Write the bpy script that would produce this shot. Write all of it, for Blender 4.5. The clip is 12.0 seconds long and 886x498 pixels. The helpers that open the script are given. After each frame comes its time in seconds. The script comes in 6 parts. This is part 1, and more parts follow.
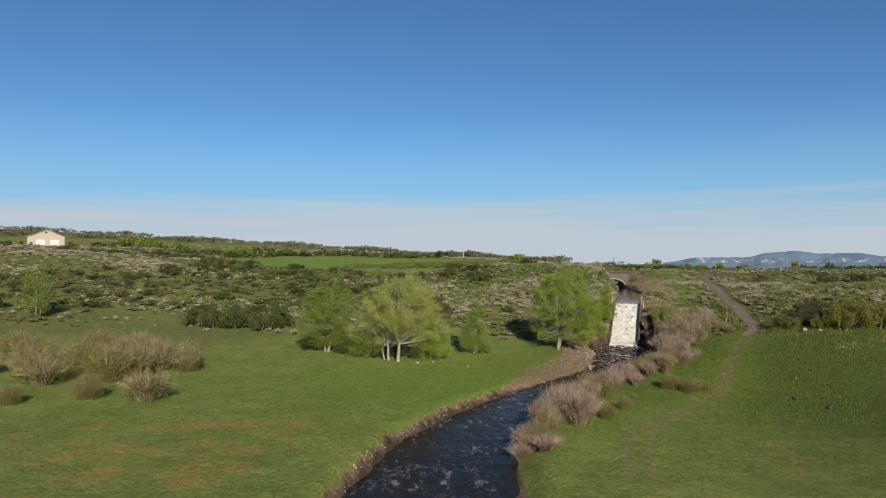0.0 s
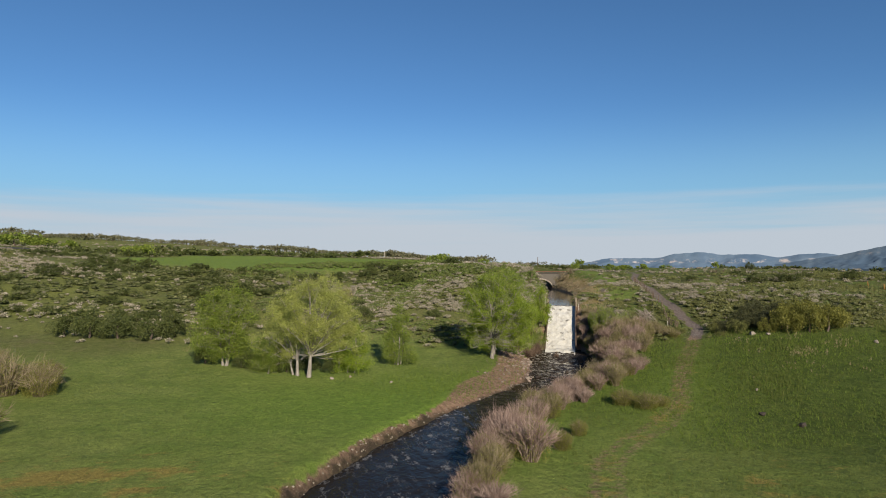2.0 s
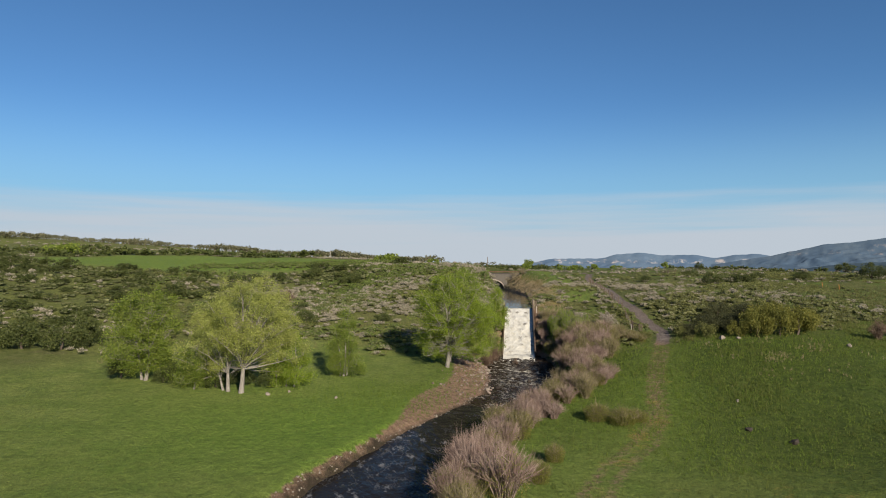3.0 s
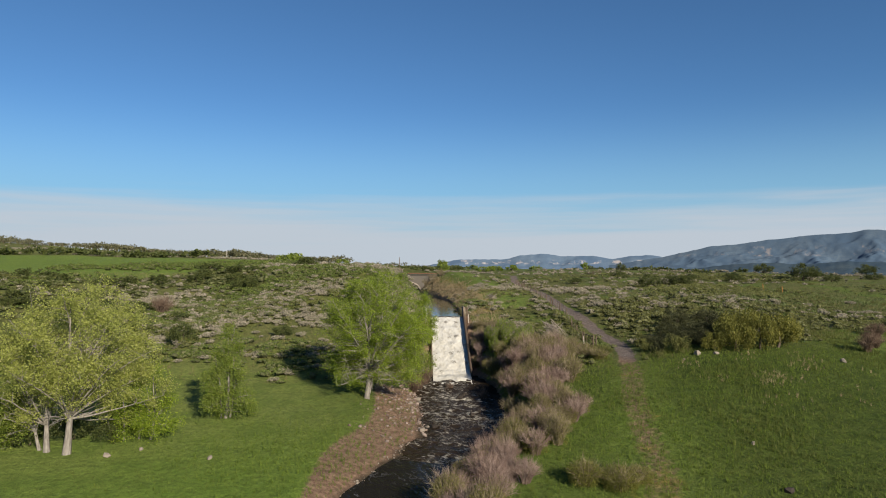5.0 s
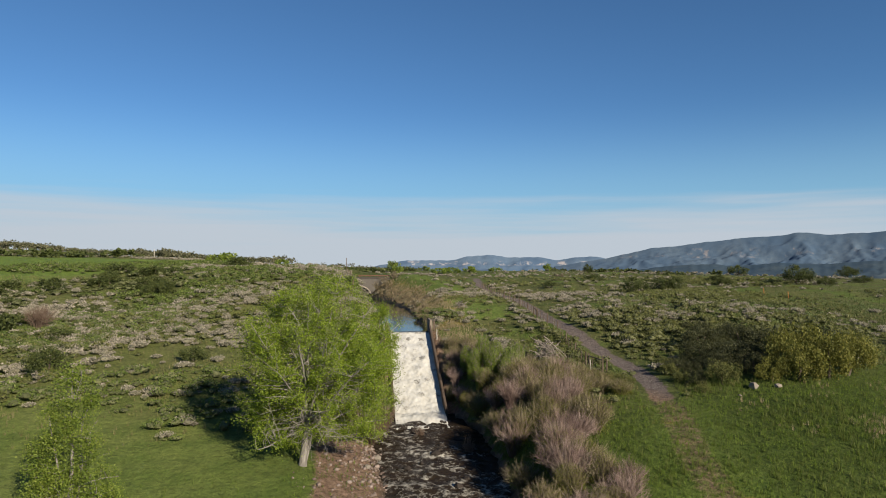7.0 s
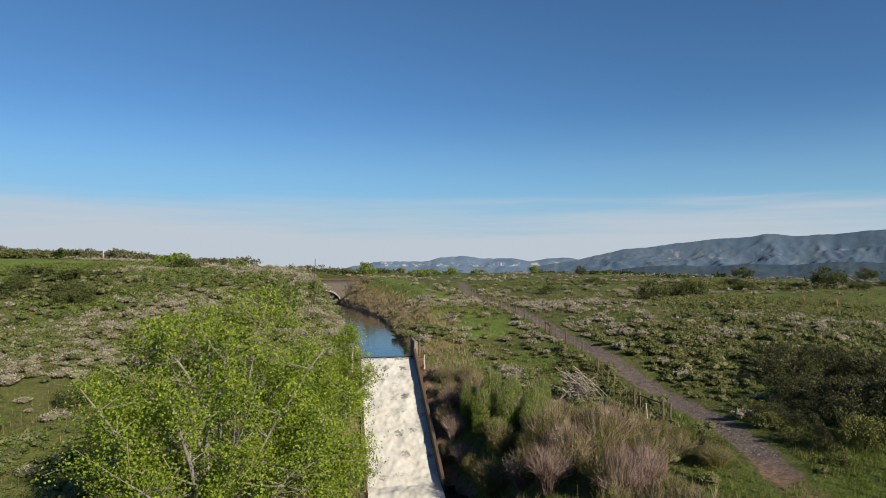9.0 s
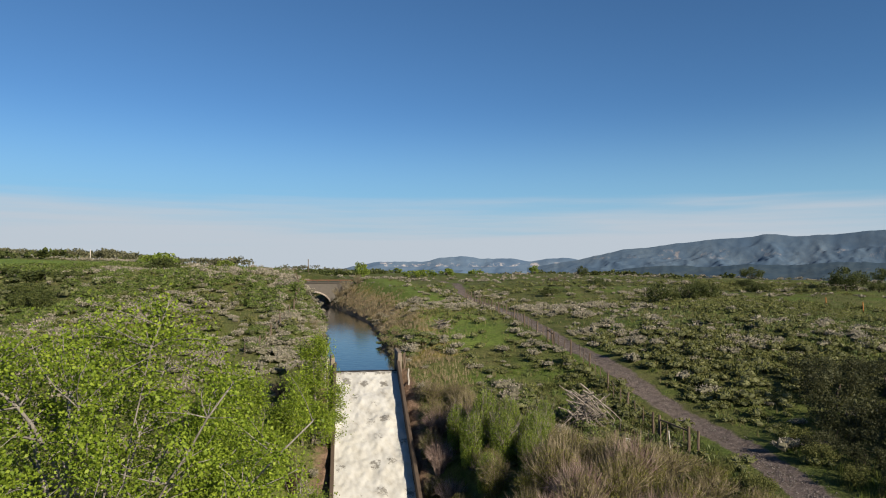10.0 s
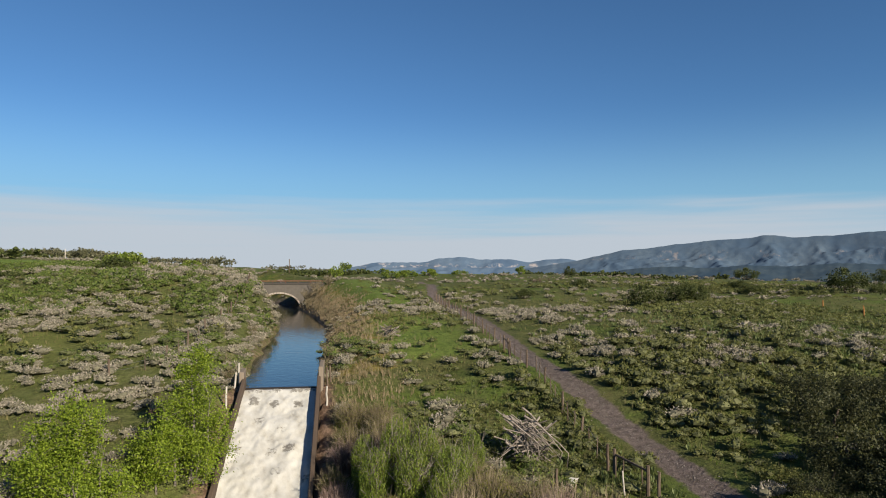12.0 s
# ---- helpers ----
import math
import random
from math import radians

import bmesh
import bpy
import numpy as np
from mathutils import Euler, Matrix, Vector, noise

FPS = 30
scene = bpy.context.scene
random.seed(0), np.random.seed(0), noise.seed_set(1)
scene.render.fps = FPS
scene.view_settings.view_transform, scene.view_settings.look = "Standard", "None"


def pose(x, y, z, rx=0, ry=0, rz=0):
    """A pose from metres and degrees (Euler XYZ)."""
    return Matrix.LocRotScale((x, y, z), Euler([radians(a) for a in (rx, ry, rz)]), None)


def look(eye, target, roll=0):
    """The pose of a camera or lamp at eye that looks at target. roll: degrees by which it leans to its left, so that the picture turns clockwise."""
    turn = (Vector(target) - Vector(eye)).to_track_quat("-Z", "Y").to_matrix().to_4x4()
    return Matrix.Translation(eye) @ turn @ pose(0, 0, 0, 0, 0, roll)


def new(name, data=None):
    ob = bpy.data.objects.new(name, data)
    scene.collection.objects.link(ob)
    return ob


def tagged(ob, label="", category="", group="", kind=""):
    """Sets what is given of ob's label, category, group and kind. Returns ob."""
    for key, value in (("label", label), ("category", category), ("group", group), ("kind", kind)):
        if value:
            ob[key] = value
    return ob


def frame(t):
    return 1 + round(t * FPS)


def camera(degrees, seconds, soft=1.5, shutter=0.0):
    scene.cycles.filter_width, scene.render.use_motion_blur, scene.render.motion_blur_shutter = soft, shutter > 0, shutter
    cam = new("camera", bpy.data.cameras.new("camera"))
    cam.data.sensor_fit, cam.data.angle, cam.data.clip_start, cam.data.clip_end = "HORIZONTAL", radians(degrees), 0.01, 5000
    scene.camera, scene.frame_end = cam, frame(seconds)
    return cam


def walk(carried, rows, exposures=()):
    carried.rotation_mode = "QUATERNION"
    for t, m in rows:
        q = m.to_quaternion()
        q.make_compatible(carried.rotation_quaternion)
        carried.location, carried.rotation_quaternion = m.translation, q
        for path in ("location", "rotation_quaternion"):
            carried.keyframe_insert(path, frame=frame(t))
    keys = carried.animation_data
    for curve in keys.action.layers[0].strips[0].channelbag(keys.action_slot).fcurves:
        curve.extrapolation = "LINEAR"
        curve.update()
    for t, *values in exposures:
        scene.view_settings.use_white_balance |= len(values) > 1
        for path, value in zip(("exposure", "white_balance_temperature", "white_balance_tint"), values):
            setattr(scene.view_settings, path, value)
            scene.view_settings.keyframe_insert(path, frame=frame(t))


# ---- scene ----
cam = camera(67.7, 12.0, soft=1.0)
METRES, EYE, TILT, LEAN, TURN = 90.0, 12.0, 1.25, 0.0, 0.0
ROWS = [
    (0.0, 0.0, 0.0, 0.0, 0.0, 0.0, -0.0),
    (0.5, 0.0001, 0.0251, -0.001, -0.14, 0.0, -0.04),
    (1.0, 0.0005, 0.0557, -0.0022, -1.41, 0.01, -0.07),
    (1.5, 0.0008, 0.0907, -0.0035, -4.6, 0.02, -0.13),
    (2.0, 0.0016, 0.1268, -0.0049, -6.84, 0.05, -0.19),
    (2.5, 0.003, 0.1652, -0.0059, -9.06, 0.07, -0.24),
    (3.0, 0.0059, 0.212, -0.0071, -11.47, 0.09, -0.31),
    (5.0, 0.0321, 0.4051, -0.0112, -19.56, 0.21, -0.48),
    (5.5, 0.042, 0.4522, -0.0122, -21.35, 0.25, -0.53),
    (6.0, 0.0548, 0.5064, -0.013, -22.98, 0.28, -0.59),
    (6.5, 0.0687, 0.5575, -0.0136, -23.19, 0.3, -0.61),
    (7.0, 0.0857, 0.612, -0.0146, -24.2, 0.34, -0.65),
    (9.0, 0.1563, 0.805, -0.0166, -26.52, 0.46, -0.65),
    (9.5, 0.1771, 0.8422, -0.0172, -26.54, 0.47, -0.66),
    (10.0, 0.1996, 0.8696, -0.0175, -26.55, 0.48, -0.66),
    (10.5, 0.2251, 0.8904, -0.0178, -26.55, 0.49, -0.66),
    (11.0, 0.2509, 0.9046, -0.0181, -26.58, 0.51, -0.67),
    (11.5, 0.2687, 0.9137, -0.0192, -26.6, 0.54, -0.71),
    (12.0, 0.2798, 0.9201, -0.0198, -26.63, 0.55, -0.72),
]
walk(cam, [(t, pose(0, 0, EYE, TILT, LEAN, TURN) @ pose(METRES * x, METRES * y, METRES * z, 90 + pitch, roll, yaw)) for t, x, y, z, yaw, pitch, roll in ROWS])

# ---- world, sun ----
SUN_EL, SUN_AZ = radians(25.5), radians(167)
TO_SUN = Vector((math.sin(SUN_AZ) * math.cos(SUN_EL), math.cos(SUN_AZ) * math.cos(SUN_EL), math.sin(SUN_EL)))
world = bpy.data.worlds.new("world")
scene.world = world
world.use_nodes = True
wt = world.node_tree
sky = wt.nodes.new("ShaderNodeTexSky")
sky.sky_type, sky.sun_disc = "NISHITA", False
sky.sun_elevation, sky.sun_rotation = SUN_EL, SUN_AZ
sky.altitude, sky.air_density, sky.dust_density, sky.ozone_density = 2000, 1.0, 0.3, 2.5
wback = wt.nodes["Background"]
wback.inputs["Strength"].default_value = 0.07
wcoord = wt.nodes.new("ShaderNodeTexCoord")
wsep = wt.nodes.new("ShaderNodeSeparateXYZ")
wt.links.new(wcoord.outputs["Generated"], wsep.inputs[0])
# thin bank of cloud along the horizon
wmap = wt.nodes.new("ShaderNodeMapping")
wmap.inputs["Scale"].default_value = (1.6, 1.6, 34.0)
wt.links.new(wcoord.outputs["Generated"], wmap.inputs["Vector"])
wnoise = wt.nodes.new("ShaderNodeTexNoise")
wnoise.inputs["Scale"].default_value = 1.6
wnoise.inputs["Detail"].default_value = 5.0
wnoise.inputs["Roughness"].default_value = 0.5
wt.links.new(wmap.outputs[0], wnoise.inputs["Vector"])
wadd = wt.nodes.new("ShaderNodeMath")
wadd.operation = "MULTIPLY_ADD"
wt.links.new(wnoise.outputs[0], wadd.inputs[0])
wadd.inputs[1].default_value = 0.11
wt.links.new(wsep.outputs["Z"], wadd.inputs[2])
wramp = wt.nodes.new("ShaderNodeMapRange")
wramp.interpolation_type = "SMOOTHSTEP"
wt.links.new(wadd.outputs[0], wramp.inputs["Value"])
for key, value in (("From Min", 0.09), ("From Max", 0.168), ("To Min", 0.85), ("To Max", 0.0)):
    wramp.inputs[key].default_value = value
wmix = wt.nodes.new("ShaderNodeMix")
wmix.data_type = "RGBA"
wt.links.new(wramp.outputs[0], wmix.inputs[0])
wtint = wt.nodes.new("ShaderNodeMix")
wtint.data_type, wtint.blend_type = "RGBA", "MULTIPLY"
wtint.inputs[0].default_value = 1.0
wt.links.new(sky.outputs[0], wtint.inputs[6])
wtint.inputs[7].default_value = (0.46, 0.69, 0.84, 1)
# paler air towards the horizon
whaze = wt.nodes.new("ShaderNodeMix")
whaze.data_type = "RGBA"
wfall = wt.nodes.new("ShaderNodeMapRange")
wfall.interpolation_type = "SMOOTHERSTEP"
for key, value in (("From Min", -0.02), ("From Max", 0.26), ("To Min", 0.95), ("To Max", 0.0)):
    wfall.inputs[key].default_value = value
wt.links.new(wsep.outputs["Z"], wfall.inputs["Value"])
wt.links.new(wfall.outputs[0], whaze.inputs[0])
wt.links.new(wtint.outputs[2], whaze.inputs[6])
whaze.inputs[7].default_value = (2.3, 4.2, 5.5, 1)
wt.links.new(whaze.outputs[2], wmix.inputs[6])
wmix.inputs[7].default_value = (4.6, 4.85, 5.3, 1)
wt.links.new(wmix.outputs[2], wback.inputs["Color"])

sun = new("sun", bpy.data.lights.new("sun", "SUN"))
scene.view_settings.exposure = 0.78
sun.data.energy, sun.data.angle, sun.data.color = 5.0, radians(0.5), (1.0, 0.88, 0.69)
sun.matrix_world = look(TO_SUN * 300, (0, 0, 0))

# ---- materials ----
class Mat:
    """A node material with short ways to add nodes."""

    def __init__(self, name, rough=0.8, spec=0.3):
        self.m = bpy.data.materials.new(name)
        self.m.use_nodes = True
        self.t = self.m.node_tree
        self.bsdf = self.t.nodes["Principled BSDF"]
        self.bsdf.inputs["Roughness"].default_value = rough
        self.bsdf.inputs["Specular IOR Level"].default_value = spec
        self.coord = None

    def node(self, kind, **values):
        n = self.t.nodes.new(kind)
        for k, v in values.items():
            n.inputs[k.replace("_", " ")].default_value = v
        return n

    def link(self, a, b):
        self.t.links.new(a, b)

    def place(self, world=True):
        if world:
            return self.t.nodes.new("ShaderNodeNewGeometry").outputs["Position"]
        return self.t.nodes.new("ShaderNodeTexCoord").outputs["Object"]

    def noise(self, scale, detail=4.0, rough=0.55, stretch=(1, 1, 1), world=True):
        mp = self.node("ShaderNodeMapping", Scale=stretch)
        self.link(self.place(world), mp.inputs["Vector"])
        n = self.node("ShaderNodeTexNoise", Scale=scale, Detail=detail, Roughness=rough)
        self.link(mp.outputs[0], n.inputs["Vector"])
        return n.outputs[0]

    def ramp(self, value, stops):
        r = self.t.nodes.new("ShaderNodeValToRGB")
        el = r.color_ramp.elements
        while len(el) < len(stops):
            el.new(0.5)
        for e, (p, c) in zip(el, stops):
            e.position, e.color = p, (*c, 1) if len(c) == 3 else c
        self.link(value, r.inputs[0])
        return r.outputs[0]

    def span(self, value, a, b, lo=0.0, hi=1.0):
        r = self.node("ShaderNodeMapRange", From_Min=a, From_Max=b, To_Min=lo, To_Max=hi)
        self.link(value, r.inputs["Value"])
        return r.outputs[0]

    def calc(self, op, a, b=0.0):
        n = self.t.nodes.new("ShaderNodeMath")
        n.operation = op
        for k, v in ((0, a), (1, b)):
            if isinstance(v, (int, float)):
                n.inputs[k].default_value = v
            else:
                self.link(v, n.inputs[k])
        return n.outputs[0]

    def mix(self, fac, a, b, blend="MIX"):
        n = self.t.nodes.new("ShaderNodeMix")
        n.data_type, n.blend_type = "RGBA", blend
        for k, v in ((0, fac), (6, a), (7, b)):
            if isinstance(v, (int, float)):
                n.inputs[k].default_value = v
            elif isinstance(v, tuple):
                n.inputs[k].default_value = (*v, 1)
            else:
                self.link(v, n.inputs[k])
        return n.outputs[2]

    def colour(self, value):
        if isinstance(value, tuple):
            self.bsdf.inputs["Base Color"].default_value = (*value, 1)
        else:
            self.link(value, self.bsdf.inputs["Base Color"])
        return self

    def bump(self, value, strength=0.4, distance=0.05):
        b = self.node("ShaderNodeBump", Strength=strength, Distance=distance)
        self.link(value, b.inputs["Height"])
        self.link(b.outputs[0], self.bsdf.inputs["Normal"])
        return self

    def thin(self, colour, share=0.35):
        """Light that passes through leaves."""
        tr = self.t.nodes.new("ShaderNodeBsdfTranslucent")
        if isinstance(colour, tuple):
            tr.inputs[0].default_value = (*colour, 1)
        else:
            self.link(colour, tr.inputs[0])
        mx = self.t.nodes.new("ShaderNodeMixShader")
        mx.inputs[0].default_value = share
        self.link(self.bsdf.outputs[0], mx.inputs[1])
        self.link(tr.outputs[0], mx.inputs[2])
        self.link(mx.outputs[0], self.t.nodes["Material Output"].inputs[0])
        return self


def island(M):
    return M.t.nodes.new("ShaderNodeNewGeometry").outputs["Random Per Island"]


def each(M):
    return M.t.nodes.new("ShaderNodeObjectInfo").outputs["Random"]


def warmed(c):
    return c[0] * 1.06, c[1], c[2] * 1.12


def leafy(name, dark, mid, light, share=0.35, rough=0.6, patch=0.7, by_object=0.0):
    M = Mat(name, rough, 0.25)
    dark, mid, light = warmed(dark), warmed(mid), warmed(light)
    c = M.ramp(island(M), [(0.0, dark), (0.5, mid), (1.0, light)])
    c = M.mix(M.span(M.noise(patch, 3), 0.35, 0.7, 0.0, 0.45), c, dark)
    if by_object:
        c = M.mix(M.span(each(M), 0, 1, 0, by_object), c, dark)
    return M.colour(c).thin(c, share).m


def barky(name, a, b, scale=6.0, stretch=(1, 1, 0.15)):
    M = Mat(name, 0.9, 0.15)
    n = M.noise(scale, 5, 0.6, stretch)
    return M.colour(M.ramp(n, [(0.3, a), (0.7, b)])).bump(n, 0.6, 0.03).m


def twiggy(name, a, b, c):
    M = Mat(name, 0.85, 0.15)
    return M.colour(M.mix(M.span(M.noise(0.9, 2), 0.4, 0.65), M.ramp(island(M), [(0.0, a), (0.5, b), (1.0, c)]), a)).m


def stony(name, a, b, c, scale=3.0, strength=0.5, by_object=False):
    M = Mat(name, 0.88, 0.2)
    col = M.ramp(each(M) if by_object else island(M), [(0.0, a), (0.5, b), (1.0, c)])
    n = M.noise(scale, 6, 0.6)
    col = M.mix(M.span(n, 0.3, 0.75, 0.0, 0.5), col, a)
    return M.colour(col).bump(n, strength, 0.05).m


def ground_material():
    M = Mat("meadow_and_soil", 0.95, 0.1)
    at = M.t.nodes.new("ShaderNodeAttribute")
    at.attribute_name = "cover"
    sep = M.t.nodes.new("ShaderNodeSeparateColor")
    M.link(at.outputs["Color"], sep.inputs[0])
    dirt, dry, lush, hill = sep.outputs[0], sep.outputs[1], sep.outputs[2], at.outputs["Alpha"]
    fine, mid, broad = M.noise(8.0, 5, 0.75), M.noise(1.1, 4, 0.6), M.noise(0.11, 4, 0.55)
    grass = M.mix(M.span(mid, 0.3, 0.7), (0.132, 0.188, 0.041), (0.202, 0.26, 0.062))
    grass = M.mix(M.span(broad, 0.42, 0.62, 0, 0.75), grass, (0.205, 0.255, 0.068))
    grass = M.mix(M.span(M.noise(0.3, 5, 0.65), 0.45, 0.6, 0, 0.5), grass, (0.085, 0.15, 0.026))
    grass = M.mix(lush, grass, M.mix(M.span(mid, 0.3, 0.7), (0.108, 0.198, 0.026), (0.176, 0.282, 0.044)))
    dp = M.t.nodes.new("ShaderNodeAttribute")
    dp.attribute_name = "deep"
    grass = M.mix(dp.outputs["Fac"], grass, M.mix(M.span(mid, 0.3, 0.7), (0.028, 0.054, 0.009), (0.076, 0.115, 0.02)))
    slope = M.mix(M.span(mid, 0.35, 0.65), (0.09, 0.118, 0.03), (0.147, 0.172, 0.057))
    slope = M.mix(M.span(M.noise(0.35, 5, 0.6), 0.48, 0.66, 0, 0.45), slope, (0.18, 0.154, 0.091))
    slope = M.mix(M.span(M.noise(0.05, 4, 0.55), 0.42, 0.62), slope, M.mix(M.span(mid, 0.3, 0.7), (0.128, 0.153, 0.04), (0.168, 0.198, 0.055)))
    xyz = M.t.nodes.new("ShaderNodeSeparateXYZ")
    M.link(M.place(), xyz.inputs[0])
    flat = M.mix(M.span(M.noise(0.5, 5, 0.65), 0.35, 0.65), (0.072, 0.1, 0.026), (0.138, 0.145, 0.055))
    flat = M.mix(M.span(M.noise(0.13, 4, 0.55), 0.5, 0.66, 0, 0.85), flat, (0.106, 0.169, 0.03))
    slope = M.mix(M.span(xyz.outputs[0], 37, 44), slope, flat)
    col = M.mix(hill, grass, slope)
    straw = M.mix(M.span(fine, 0.3, 0.7), (0.2, 0.178, 0.042), (0.31, 0.255, 0.07))
    dryness = M.span(M.calc("ADD", dry, M.calc("MULTIPLY", M.calc("SUBTRACT", M.noise(0.3, 7, 0.75, (0.8, 1.1, 1)), 0.5), 4.0)), 0.6, 1.0)
    col = M.mix(M.calc("MULTIPLY", dryness, M.span(dry, 0.0, 0.25)), col, straw)
    soil = M.mix(M.span(M.noise(2.2, 6, 0.7), 0.35, 0.7), (0.17, 0.108, 0.076), (0.36, 0.258, 0.182))
    soil = M.mix(M.span(xyz.outputs[0], 43, 45), soil, M.mix(M.span(M.noise(3.0, 6, 0.7), 0.35, 0.7), (0.13, 0.107, 0.1), (0.225, 0.19, 0.175)))
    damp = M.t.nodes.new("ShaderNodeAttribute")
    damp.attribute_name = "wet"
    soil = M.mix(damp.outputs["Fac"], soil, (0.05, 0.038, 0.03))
    bare = M.span(M.calc("ADD", dirt, M.calc("MULTIPLY", M.calc("SUBTRACT", M.noise(1.7, 5, 0.65), 0.5), 0.9)), 0.3, 0.62)
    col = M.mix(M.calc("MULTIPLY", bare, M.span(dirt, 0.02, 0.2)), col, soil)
    blades = M.calc("MULTIPLY", M.span(M.noise(11.0, 4, 0.8), 0.5, 0.68, 0.0, 0.4), M.span(M.noise(0.4, 4, 0.6), 0.35, 0.65, 0.2, 1.0))
    col = M.mix(blades, col, (0.26, 0.245, 0.085))
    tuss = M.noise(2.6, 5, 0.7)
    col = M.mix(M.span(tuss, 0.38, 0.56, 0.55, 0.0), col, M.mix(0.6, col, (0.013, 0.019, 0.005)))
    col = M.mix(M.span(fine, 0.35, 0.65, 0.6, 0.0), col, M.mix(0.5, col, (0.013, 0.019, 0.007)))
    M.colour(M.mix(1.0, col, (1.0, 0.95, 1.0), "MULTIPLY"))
    return M.bump(M.calc("ADD", M.calc("MULTIPLY", fine, 0.8), M.calc("ADD", M.calc("MULTIPLY", tuss, 1.3), mid)), 0.9, 0.22).m


def water_material(name, body, foam_scale, foam_lo, foam_hi, stretch, wave, rough=0.06, bump=0.25, foam=(0.407, 0.393, 0.367), streak=0.6, spec=0.2):
    M = Mat(name, rough, 0.5)
    M.bsdf.inputs["IOR"].default_value = 1.33 if spec > 0.3 else 1.16
    M.bsdf.inputs["Specular IOR Level"].default_value = spec
    w = M.noise(wave, 4, 0.55, stretch)
    if foam_hi > foam_lo:
        f = M.calc("MULTIPLY", M.noise(foam_scale, 7, 0.72, stretch), M.span(M.noise(0.16, 3), 0.35, 0.62, 0.82, 1.12))
        f = M.span(f, foam_lo, foam_hi)
        line = M.calc("ABSOLUTE", M.calc("SUBTRACT", M.noise(foam_scale * 0.7, 5, 0.6, stretch), 0.5))
        line = M.calc("MULTIPLY", M.span(line, 0.0, 0.022, 1.0, 0.0), M.span(M.noise(0.3, 4, 0.6), 0.46, 0.66))
        f = M.calc("MAXIMUM", f, M.calc("MULTIPLY", line, streak))
        M.colour(M.mix(f, body, foam))
        M.link(M.span(f, 0, 1, rough, 0.7), M.bsdf.inputs["Roughness"])
    else:
        M.colour(body)
    return M.bump(w, bump, 0.3).m


def fall_material():
    M = Mat("white_water", 0.6, 0.3)
    at = M.t.nodes.new("ShaderNodeAttribute")
    at.attribute_name = "thin"
    n = M.noise(1.5, 7, 0.7, (1, 0.5, 0.5))
    c = M.ramp(n, [(0.3, (0.34, 0.318, 0.278)), (0.42, (0.42, 0.408, 0.375)), (0.6, (0.485, 0.48, 0.458))])
    gap = M.calc("ADD", at.outputs["Fac"], M.calc("MULTIPLY", M.calc("SUBTRACT", M.noise(5.0, 6, 0.75, (1, 0.8, 0.8)), 0.5), 3.2))
    gap = M.calc("MULTIPLY", M.span(gap, 0.5, 0.9, 0.0, 0.68), M.span(at.outputs["Fac"], 0.1, 0.3))
    c = M.mix(gap, c, (0.049, 0.039, 0.026))
    h = M.calc("ADD", M.noise(3.2, 7, 0.8, (1, 0.6, 0.6)), M.calc("MULTIPLY", M.noise(7.0, 5, 0.7), 0.4))
    return M.colour(c).bump(h, 0.22, 0.2).m


